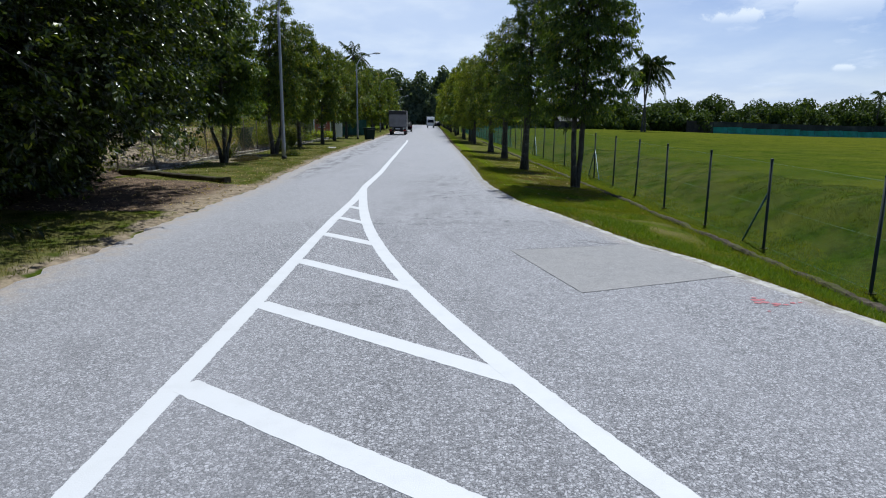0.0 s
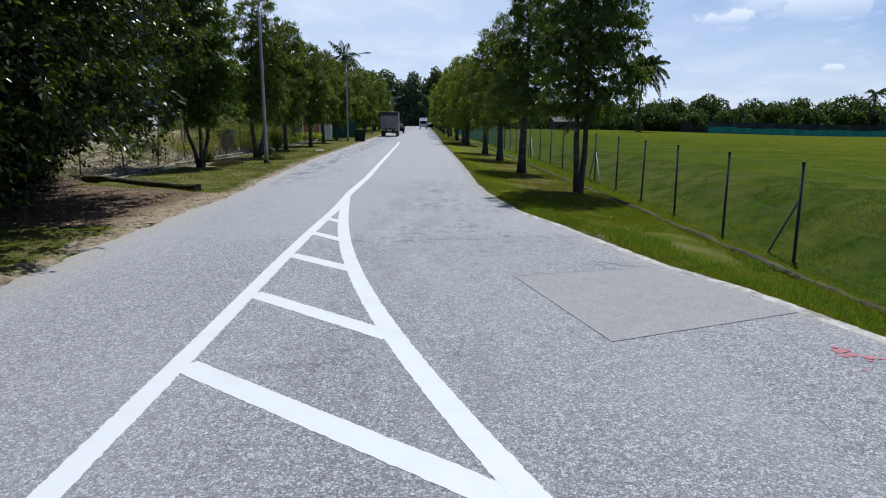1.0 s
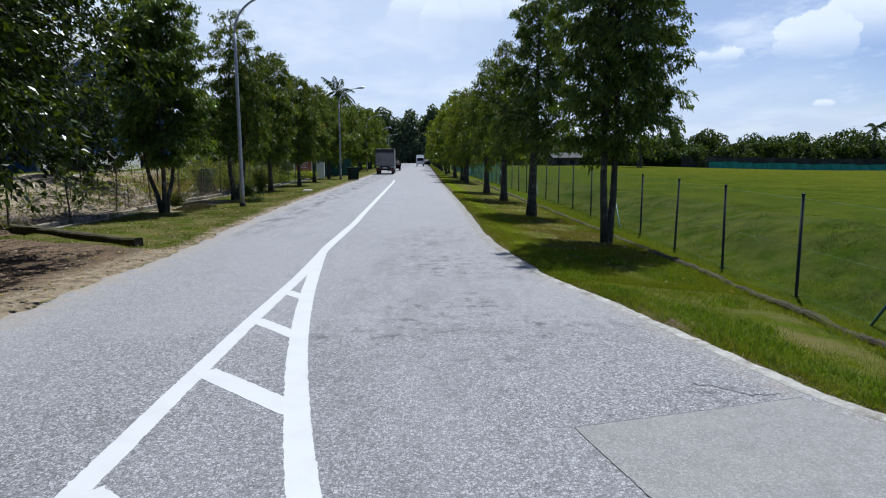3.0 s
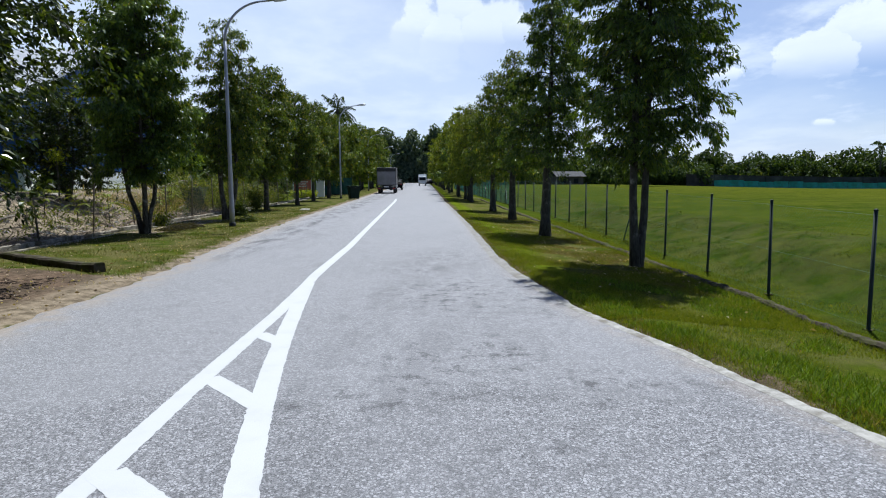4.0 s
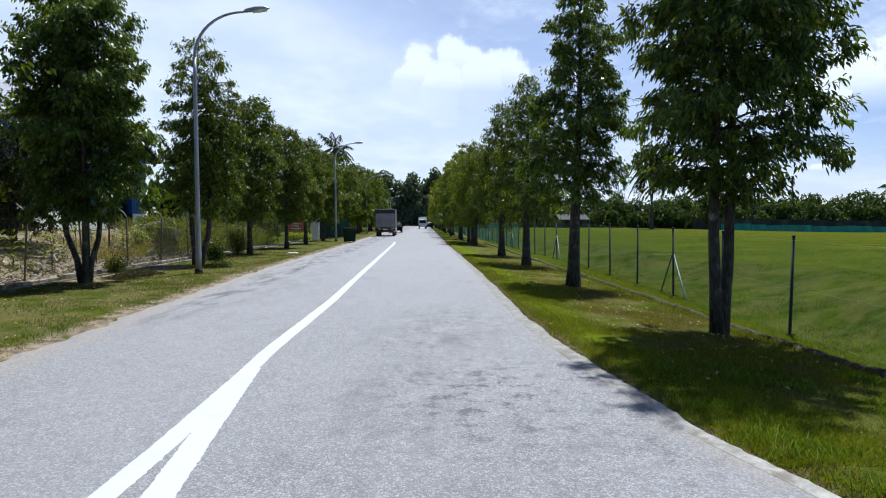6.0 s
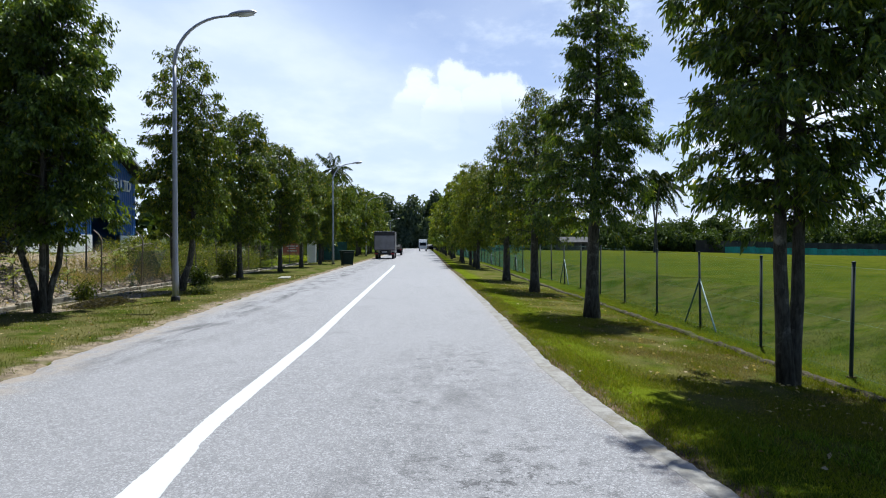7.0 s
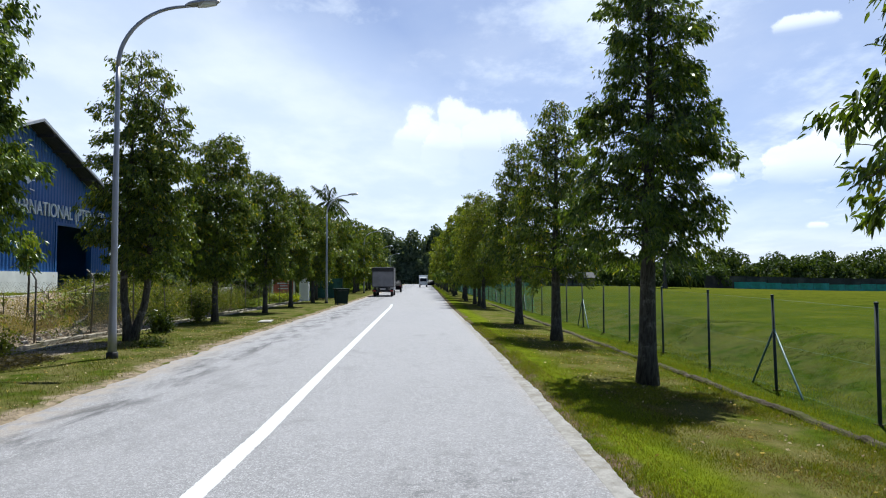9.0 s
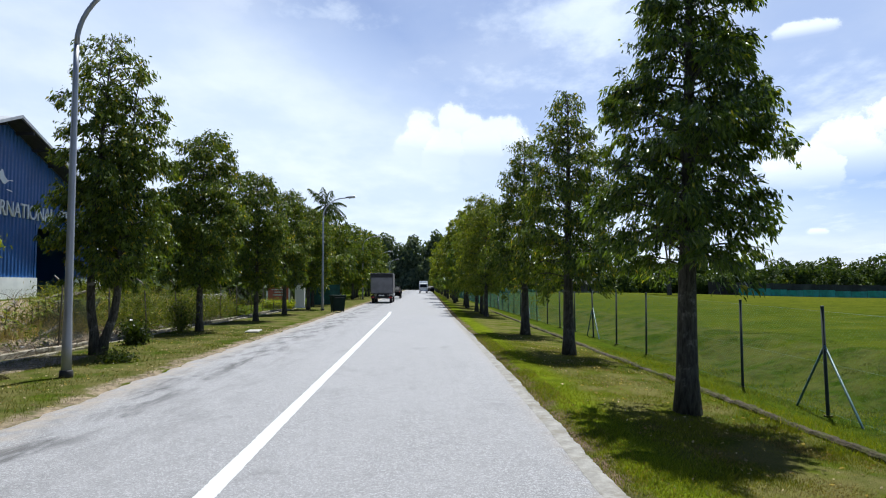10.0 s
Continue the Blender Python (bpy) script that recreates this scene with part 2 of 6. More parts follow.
def leaf_mat(name, a, b, c, spark=0.32, gloss=0.3):
    """Glossy leaves, each a little different, letting some light through."""
    k = Mat(name, spark, 0, 0.12 if spark > 0.45 else gloss)
    r = k.island()
    col = k.mix(k.ramp(r, 0.0, 0.75), a, b)
    col = k.mix(k.ramp(r, 0.94, 0.995), col, c)
    k.color(col)
    tr = k.node("ShaderNodeBsdfTranslucent")
    k.link(k.mix(1.0, col, (1.9, 1.75, 0.5), "MULTIPLY"), tr.inputs[0])
    mx = k.node("ShaderNodeMixShader")
    mx.inputs[0].default_value = 0.28
    k.link(k.b.outputs[0], mx.inputs[1])
    k.link(tr.outputs[0], mx.inputs[2])
    k.link(mx.outputs[0], k.t.nodes["Material Output"].inputs[0])
    return k.m


def bark_mat():
    k = Mat("bark", 0.9, 0, 0.2)
    n = k.noise(9, 6, 0.7, (3, 3, 0.6))
    c = k.mix(k.ramp(n, 0.3, 0.7), (0.024, 0.023, 0.018), (0.092, 0.088, 0.070))
    c = k.mix(k.ramp(k.noise(3.5, 5, 0.65), 0.54, 0.70), c, (0.20, 0.195, 0.165))
    k.color(c).bump(n, 0.9, 0.02)
    return k.m


def concrete_mat(name, base=0.38, scale=3.0):
    k = Mat(name, 0.9, 0, 0.25)
    n = k.noise(scale, 6, 0.65)
    c = k.mix(k.ramp(n, 0.3, 0.7), (base * 0.55, base * 0.53, base * 0.48), (base * 1.15, base * 1.12, base * 1.04))
    c = k.mix(k.ramp(k.noise(scale * 0.5, 5), 0.52, 0.75), c, (0.11, 0.10, 0.07))
    k.color(c).bump(k.noise(60, 4, 0.7), 0.5, 0.006)
    return k.m


def edge_cement():
    """Pale cement with earth and grey wear; paler on the nearer stretch."""
    k = Mat("edge_cement", 0.9, 0, 0.2).world()
    n = k.noise(7, 6, 0.7)
    c = k.mix(k.ramp(n, 0.3, 0.7), (0.19, 0.182, 0.165), (0.36, 0.35, 0.325))
    g = k.mix(k.ramp(n, 0.3, 0.7), (0.155, 0.148, 0.137), (0.262, 0.253, 0.240))
    c = k.mix(k.attr("pale"), g, c)
    c = k.mix(k.math("MULTIPLY", k.ramp(k.noise(2.4, 6, 0.7), 0.50, 0.64), 0.8), c, (0.14, 0.126, 0.102))
    k.color(c).bump(k.noise(60, 4, 0.7), 0.6, 0.008)
    return k.m


def channel_mat():
    """Weathered drain edge: tan-grey cement with earth and moss on it."""
    k = Mat("channel_cement", 0.95, 0, 0.1).world()
    c = k.mix(k.ramp(k.noise(5, 6, 0.7), 0.3, 0.7), (0.14, 0.122, 0.092), (0.34, 0.31, 0.26))
    c = k.mix(k.math("MULTIPLY", k.ramp(k.noise(1.7, 5, 0.65), 0.46, 0.62), 0.85), c, (0.06, 0.055, 0.025))
    k.color(c).bump(k.noise(25, 5, 0.7), 0.9, 0.02)
    return k.m


def kerb_mat():
    """Old kerb: grey-brown cement under earth and moss."""
    k = Mat("old_kerb", 0.95, 0, 0.1).world()
    c = k.mix(k.ramp(k.noise(6, 6, 0.7), 0.3, 0.7), (0.022, 0.018, 0.012), (0.085, 0.072, 0.052))
    c = k.mix(k.math("MULTIPLY", k.ramp(k.noise(2.0, 5, 0.65), 0.45, 0.62), 0.8), c, (0.05, 0.055, 0.015))
    k.color(c).bump(k.noise(25, 5, 0.7), 0.9, 0.02)
    return k.m


def metal_mat(name, col, rough=0.45, metal=0.6):
    k = Mat(name, rough, metal)
    n = k.noise(4, 5, 0.6, (1, 1, 0.3))
    k.color(k.mix(k.ramp(n, 0.3, 0.75), tuple(v * 0.75 for v in col), col))
    k.bump(k.noise(50, 3), 0.08, 0.002)
    return k.m


M_ASPHALT, M_PATCH, M_PAINT, M_GROUND, M_BARK = asphalt(), asphalt_patch(), road_paint(), ground_mat(), bark_mat()
M_LEAF = leaf_mat("leaf_narrow", (0.024, 0.050, 0.009), (0.096, 0.148, 0.020), (0.26, 0.26, 0.03))
M_LEAF_L = leaf_mat("leaf_olive", (0.021, 0.042, 0.007), (0.108, 0.150, 0.020), (0.34, 0.28, 0.03), 0.36, 0.2)
# Most leaves darkened for deep shade; the few pale ones imitate sunlit leaves.
M_LEAF_B = leaf_mat("leaf_broad_shaded", (0.006, 0.013, 0.002), (0.034, 0.054, 0.005), (0.17, 0.20, 0.03), 0.3, 0.3)
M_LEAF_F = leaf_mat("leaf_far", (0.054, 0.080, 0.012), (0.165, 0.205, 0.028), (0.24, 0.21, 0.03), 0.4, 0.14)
M_WOODS = leaf_mat("leaf_woods", (0.016, 0.033, 0.009), (0.049, 0.077, 0.017), (0.09, 0.11, 0.03), 0.55)
# End woods: distance haze is mixed into this greyed leaf colour.
M_END_HAZE = leaf_mat("leaf_end_woods_haze", (0.034, 0.056, 0.034), (0.092, 0.125, 0.080), (0.12, 0.14, 0.09), 0.6)
M_PALM = leaf_mat("palm_frond", (0.010, 0.022, 0.005), (0.03, 0.052, 0.010), (0.13, 0.12, 0.04), 0.5)
M_BLADE = leaf_mat("grass_blade", (0.068, 0.096, 0.006), (0.158, 0.188, 0.012), (0.30, 0.24, 0.09), 0.6)
M_BLADE_Y = leaf_mat("sunny_grass_blade", (0.060, 0.075, 0.006), (0.142, 0.152, 0.013), (0.32, 0.25, 0.10), 0.6)
M_BLADE_L = leaf_mat("dry_grass_blade", (0.038, 0.048, 0.009), (0.105, 0.108, 0.020), (0.28, 0.20, 0.09), 0.6)
M_WEED = leaf_mat("weed_leaf", (0.038, 0.058, 0.010), (0.130, 0.155, 0.026), (0.38, 0.30, 0.13), 0.6)
M_LITTER = leaf_mat("dry_leaf", (0.17, 0.125, 0.08), (0.40, 0.33, 0.235), (0.55, 0.48, 0.36), 0.8)
M_CONC = concrete_mat("edging_concrete", 0.36, 3.0)
M_DRAIN = concrete_mat("drain_concrete", 0.27, 4.0)
M_PALE_EDGE = edge_cement()
M_KERB = kerb_mat()
M_POST = plain("post_paint", (0.007, 0.017, 0.014), 0.7, 0.0, 0.3, 8)
M_BRACE = plain("brace_paint", (0.04, 0.10, 0.11), 0.5, 0.0, 0.3, 8)
M_WIRE = plain("wire_coating", (0.025, 0.085, 0.05), 0.5, 0.0, 0.1, 3, 0)
M_NETTING = plain("fence_netting", (0.015, 0.16, 0.12), 0.6, 0.0, 0.2, 3, 0)
M_OLDWIRE = metal_mat("old_wire", (0.16, 0.14, 0.12), 0.7, 0.4)
M_STEEL = metal_mat("galvanised_steel", (0.36, 0.37, 0.40), 0.45, 0.55)
M_DARK = plain("dark_rubber", (0.018, 0.018, 0.018), 0.8)
M_LENS = plain("lamp_lens", (0.5, 0.52, 0.5), 0.2, 0, 0.1, 3, 0)
M_BLUE = plain("blue_cladding", (0.015, 0.078, 0.245), 0.42, 0.0, 0.14, 0.8)
M_ROOF = metal_mat("roof_sheet", (0.40, 0.41, 0.43), 0.5, 0.3)
M_WHITE = plain("white_paint", (0.74, 0.74, 0.72), 0.6, 0, 0.12, 1.2)
# Near-black colour that carries the shade under the eaves.
M_EAVES_SHADE = plain("eaves_shade_black", (0.03, 0.03, 0.035), 0.9)
M_RED = plain("red_paint_mark", (0.27, 0.085, 0.095), 0.8, 0, 0.3, 30)


# ---- mesh helpers ----
def mesh_np(name, v, faces, mat, smooth=False):
    """One mesh from vertex rows and one or more face arrays (rows of 3 or of 4)."""
    me = bpy.data.meshes.new(name)
    v = np.asarray(v, dtype=np.float32).reshape(-1, 3)
    faces = [np.asarray(f, dtype=np.int32) for f in (faces if isinstance(faces, list) else [faces])]
    faces = [f for f in faces if len(f)]
    me.vertices.add(len(v))
    me.vertices.foreach_set("co", v.ravel())
    idx = np.concatenate([f.ravel() for f in faces])
    tot = np.concatenate([np.full(len(f), f.shape[1], dtype=np.int32) for f in faces])
    me.loops.add(len(idx))
    me.loops.foreach_set("vertex_index", idx)
    me.polygons.add(len(tot))
    me.polygons.foreach_set("loop_start", np.concatenate([[0], np.cumsum(tot)[:-1]]).astype(np.int32))
    me.polygons.foreach_set("use_smooth", np.full(len(tot), smooth, dtype=bool))
    me.update(calc_edges=True)
    me.validate()
    me.materials.append(mat)
    return me


def grid_faces(nu, nv, wrap=False):
    """Quads of a grid of nu rows by nv columns."""
    i, j = np.meshgrid(np.arange(nu - 1), np.arange(nv if wrap else nv - 1), indexing="ij")
    a, b = i * nv + j, i * nv + (j + 1) % nv
    return np.stack([a, b, b + nv, a + nv], -1).reshape(-1, 4)


def tube(points, radii, sides=8, ref=None):
    p = np.asarray(points, dtype=float)
    d = np.gradient(p, axis=0)
    d /= np.linalg.norm(d, axis=1)[:, None] + 1e-9
    ref = np.array([ref], dtype=float) if ref else np.where(np.abs(d[:, 2:3]) > 0.9, np.array([[1.0, 0, 0]]), np.array([[0, 0, 1.0]]))
    u = np.cross(ref, d)
    u /= np.linalg.norm(u, axis=1)[:, None] + 1e-9
    w = np.cross(d, u)
    a = np.arange(sides) * 2 * np.pi / sides
    r = np.broadcast_to(np.asarray(radii, dtype=float), (len(p),))[:, None, None]
    v = p[:, None, :] + r * (np.cos(a)[None, :, None] * u[:, None, :] + np.sin(a)[None, :, None] * w[:, None, :])
    return v.reshape(-1, 3), grid_faces(len(p), sides, True)


class Pile:
    """Gathers vertices and quads of several pieces into one mesh."""

    def __init__(self):
        self.v, self.q, self.t, self.n = [], [], [], 0

    def add(self, v, q=None, t=None):
        v = np.asarray(v, dtype=float).reshape(-1, 3)
        if q is not None and len(q):
            self.q.append(np.asarray(q) + self.n)
        if t is not None and len(t):
            self.t.append(np.asarray(t) + self.n)
        self.v.append(v)
        self.n += len(v)
        return self

    def box(self, x0, x1, y0, y1, z0, z1):
        v = [(x, y, z) for z in (z0, z1) for y in (y0, y1) for x in (x0, x1)]
        return self.add(v, [(0, 2, 3, 1), (4, 5, 7, 6), (0, 1, 5, 4), (2, 6, 7, 3), (0, 4, 6, 2), (1, 3, 7, 5)])

    def tube(self, p, r, sides=8, ref=None):
        v, q = tube(p, r, sides, ref)
        n = len(p)
        c = np.array([np.asarray(p[0], float), np.asarray(p[-1], float)])
        k = len(v)
        t = [(k, (j + 1) % sides, j) for j in range(sides)] + [(k + 1, (n - 1) * sides + j, (n - 1) * sides + (j + 1) % sides) for j in range(sides)]
        return self.add(np.vstack([v, c]), q, t)

    def mesh(self, name, mat, smooth=False):
        f = []
        if self.q:
            f.append(np.concatenate(self.q))
        if self.t:
            f.append(np.concatenate(self.t))
        return mesh_np(name, np.concatenate(self.v), f, mat, smooth)


def bevelled(x0, x1, y0, y1, z0, z1, r=0.03, seg=2):
    bm = bmesh.new()
    bmesh.ops.create_cube(bm, size=1.0)
    for p in bm.verts:
        p.co = Vector(((x0 + x1) / 2 + p.co.x * (x1 - x0), (y0 + y1) / 2 + p.co.y * (y1 - y0), (z0 + z1) / 2 + p.co.z * (z1 - z0)))
    bmesh.ops.bevel(bm, geom=bm.edges[:] + bm.verts[:], offset=r, segments=seg, affect="EDGES", profile=0.5)
    return bm


def part(name, data, material, parent, label=""):
    """One mesh object under a thing or under a part."""
    if isinstance(data, Pile):
        data = data.mesh(name, material)
    elif isinstance(data, bmesh.types.BMesh):
        me = bpy.data.meshes.new(name)
        data.to_mesh(me)
        data.free()
        me.materials.append(material)
        data = me
    ob = new(name, data)
    ob.parent = parent
    return tagged(ob, label)


def thing(name, label, category, at=(0, 0, 0), rz=0.0, group=""):
    ob = new(name)
    ob.empty_display_size = 0.2
    ob.matrix_basis = pose(*at, 0, 0, rz)
    return tagged(ob, label, category, group)


# ---- plan ----
def lin(y, *pts):
    ys, xs = zip(*pts)
    return np.interp(y, ys, xs)


def left_edge(y):
    y = np.asarray(y, float)
    return lin(y, (-30, -4.2), (5, -4.36), (10.5, -4.5), (16, -4.5), (18, -4.68), (24, -4.98), (30, -5.2), (45, -5.35), (68, -5.7), (228, -7.8)) + 0.035 * np.sin(y * 1.9) + 0.03 * np.sin(y * 4.7 + 1) + 0.025 * np.sin(y * 11.3) + 0.025 * np.sin(y * 3.1 + 2 * np.sin(y * 1.7)) * np.sin(y * 7.3 + 1)


def right_edge(y):
    y = np.asarray(y, float)
    return lin(y, (-30, 12.0), (-6, 7.6), (0, 5.4), (3.94, 4.0), (6.6, 3.38), (7.75, 2.93), (10.6, 2.34), (12.45, 1.84), (14.7, 1.62), (17.6, 1.48), (25, 1.48), (33, 1.42), (50, 1.21), (68, 1.2), (108, 1.05), (160, 0.74), (228, 0.1))


def centre(y):
    return lin(y, (-30, -1.55), (1.4, -1.6), (5, -1.63), (8, -1.68), (10, -1.695), (12.5, -1.68), (14.2, -1.715), (15.5, -1.762), (20, -1.745), (24, -1.82), (50, -2.23), (55, -2.42))


def drift(y):
    return -0.009 * (np.maximum(np.asarray(y, float), 15) - 15)


def fence_x(y):
    return lin(np.asarray(y, float), (0, 7.1), (12, 6.98), (17, 6.86), (24, 6.88), (51, 6.13), (80, 5.5), (130, 4.7))


def fence_z(y):
    return np.clip(-0.86 + 0.017 * (np.asarray(y, float) - 11.7), -1.1, -0.42)


def smooth01(t):
    t = np.clip(t, 0, 1)
    return t * t * (3 - 2 * t)


_TAB = np.random.default_rng(123).uniform(-1, 1, (4, 128, 128))


def vnoise(x, y, scale, k=0):
    """Smooth value noise in the plan, from -1 to 1."""
    u, w = np.asarray(x, float) / scale, np.asarray(y, float) / scale
    i, j = np.floor(u).astype(int), np.floor(w).astype(int)
    a, b = smooth01(u - i), smooth01(w - j)
    t = _TAB[k]
    g = lambda p, q: t[p % 128, q % 128]
    return (g(i, j) * (1 - a) + g(i + 1, j) * a) * (1 - b) + (g(i, j + 1) * (1 - a) + g(i + 1, j + 1) * a) * b


def ground_z(x, y):
    """Height of the ground; the road's bed lies a little under the road."""
    x, y = np.broadcast_arrays(np.asarray(x, float), np.asarray(y, float))
    z = np.zeros(x.shape)
    re, le, fx = right_edge(y), left_edge(y), fence_x(y)
    dx = np.asarray(fx)
    # right: verge falls to the fence, the field rises again behind it
    z1 = np.interp(np.clip((x - re) / np.maximum(4.6 + drift(y) - re, 0.4), 0, 1), (0, 0.04, 0.15, 1), (-0.045, -0.03, 0.0, -0.2))
    z2 = -0.2 + (fence_z(y) + 0.2) * smooth01((x - 4.6 - drift(y)) / 2.2)
    crest = 3.1 + 0.7 * np.sin(y * 0.31) + 0.4 * np.sin(y * 0.83 + 1)
    z3 = fence_z(y) + (0.12 - fence_z(y)) * smooth01((x - dx - 0.3) / crest) + 0.16 * smooth01((x - dx - crest) / 14)
    z3 = z3 - 1.2 * smooth01((x - 25) / 65)
    hump = vnoise(x, y, 1.3, 1) + 0.5 * vnoise(x, y, 0.55, 2)
    z3 = z3 + 0.10 * hump * np.clip((x - dx) / 0.8, 0, 1) * np.clip(1.5 - (x - dx) / 4.2, 0, 1)
    right = np.where(x < 4.6 + drift(y), z1, np.where(x < dx + 0.2, z2, z3))
    # left: flat verge, a drain, a bank of earth and a yard above it
    dl = -8.75 + drift(y)
    z4 = np.interp(np.clip((le - x) / 3.6, 0, 1), (0, 0.1, 1), (-0.03, 0.01, 0.03))
    rise = np.clip((y - 12) / 6, 0.25, 1) * (1 - 0.9 * smooth01((y - 46) / 8))
    z5 = 0.03 + rise * 1.05 * smooth01((dl - 0.9 - x) / 4.6) + 0.06 * np.sin(y * 1.3 + x * 2) * np.clip((dl - 0.5 - x) / 2, 0, 1)
    z5 = np.where((x < dl - 0.05) & (x > dl - 0.85) & (y > 16.8) & (y < 62), -0.05, z5)
    left = np.where(x > dl, z4, z5)
    z = np.where(x > re, right, np.where(x < le, left, -0.09))
    return np.where(y > 226, np.minimum(z, -0.02), z)


# ---- ground ----
def axis(*spans):
    out = []
    for a, b, s in spans:
        out.append(np.arange(a, b, s))
    return np.concatenate(out + [[spans[-1][1]]])


def build_ground():
    xs = axis((-900, -60, 60), (-60, -16, 2), (-16, -4, 0.22), (-4, 1, 1.0), (1.0, 7.6, 0.15), (7.6, 13, 0.25), (13, 20, 0.8), (20, 140, 8), (140, 1500, 90))
    ys = axis((-60, -4, 4), (-4, 40, 0.3), (40, 130, 2.0), (130, 260, 10), (260, 2400, 150))
    X, Y = np.meshgrid(xs, ys)
    Z = ground_z(X, Y)
    near = (np.abs(X) < 18) & (Y < 60)
    Z = Z + np.where(near & ((X > right_edge(Y) + 0.2) | (X < left_edge(Y) - 0.2)), 0.02 * vnoise(X, Y, 0.7, 3), 0)
    me = mesh_np("ground", np.stack([X, Y, Z], -1), grid_faces(len(ys), len(xs)), M_GROUND, True)
    le, re, dl = left_edge(Y), right_edge(Y), -8.75 + drift(Y)
    dirt = np.zeros(X.shape)
    track = smooth01((Y - 9.8) / 1.2) * smooth01((17.6 + (-5.6 - X) * 0.42 - 1.7 - Y) / 0.5) * smooth01((le + 0.1 - X) / 0.3)
    dirt = np.maximum(dirt, track)
    dirt = np.maximum(dirt, (0.75 - 0.42 * smooth01((Y - 35) / 6)) * smooth01((dl - 0.3 - X) / 0.6) * smooth01((X + 17) / 1.5))
    dirt = np.maximum(dirt, 0.62 * smooth01((X - le + 0.75) / 0.6) * (X < le + 0.1))
    dirt = np.maximum(dirt, 0.85 * smooth01((-7.5 - X) / 0.3) * smooth01((X + 9.0) / 0.3) * smooth01((Y - 23.0) / 1.0) * smooth01((30.5 - Y) / 1.5))
    dirt = np.maximum(dirt, 0.56 * smooth01((re + 0.55 - X) / 0.35) * (X > re - 0.1))
    dirt = np.maximum(dirt, 0.5 * (Y > 220))
    dry = np.zeros(X.shape)
    dry = np.maximum(dry, 0.72 * (X < le) * (X > dl - 0.5))
    dry = np.maximum(dry, (0.45 + 0.2 * smooth01((Y - 13) / 4)) * smooth01((X - re - 0.7) / 0.5) * (X < 5.2 + drift(Y)))
    dry = np.maximum(dry, 0.8 * smooth01((X - re - 1.0) / 0.6) * (X < 4.9 + drift(Y)) * np.exp(-((Y - 19.6) / 2.0) ** 2))
    dry = np.maximum(dry, 0.7 * smooth01((X - re - 1.3) / 0.6) * (X < 4.7 + drift(Y)) * np.exp(-((Y - 26.5) / 1.8) ** 2))
    dry = np.maximum(dry, 0.7 * smooth01((re + 0.9 - X) / 0.4) * (X > re) * np.exp(-((Y - 10.8) / 1.6) ** 2))
    dry = np.maximum(dry, 0.10 * (X > fence_x(Y) - 0.3))
    lush = np.zeros(X.shape)
    out = X - fence_x(Y)
    lush = np.maximum(lush, 0.95 * smooth01((out + 0.4) / 0.5) * smooth01((4.6 - out) / 1.6))
    lush = np.maximum(lush, 0.22 * (out > 3))
    lush = np.maximum(lush, 0.15 * (X > re) * (X < 6.5) * smooth01((13.5 - Y) / 3))
    lush = np.maximum(lush, 0.45 * (X < le) * (X > dl - 0.3))
    dry = np.where((out > 0.2) & (out < 3.6), 0.16 + 0.12 * smooth01((Y - 16) / 4), dry)
    dry = np.maximum(dry, 0.85 * np.exp(-((X - 4.0) / 0.55) ** 2 - ((Y - 9.3) / 1.3) ** 2))
    warm = 0.3 * smooth01((Y - 13) / 6) * (X > re) * smooth01((4.4 - X) / 1.2)
    warm = np.maximum(warm, 0.55 * smooth01((out - 7) / 20))
    wav = 0.25 * vnoise(X, Y, 1.1, 0)
    fresh = 0.95 * smooth01((X - re - 0.12) / 0.25) * smooth01((1.15 + wav - (X - re)) / 0.5) * smooth01((Y - 13) / 4)
    mid = smooth01((X - re - 1.0 - wav) / 0.5) * (X < 4.9 + drift(Y)) * smooth01((Y - 12) / 4)
    dry = np.maximum(dry, 0.6 * mid)
    for key, val in (("dirt", dirt), ("dry", dry), ("lush", lush), ("warm", warm), ("fresh", fresh), ("bank", np.maximum(smooth01((-7.4 - X) / 0.4) * smooth01((Y - 19) / 3), 0.7 * smooth01((X - le + 0.9) / 0.5) * (X < 0)))):
        a = me.attributes.new(key, "FLOAT", "POINT")
        a.data.foreach_set("value", val.astype(np.float32).ravel())
    tagged(new("ground", me), "mown grass verges and sloping green playing field with dry patches", "ground", kind="structure")


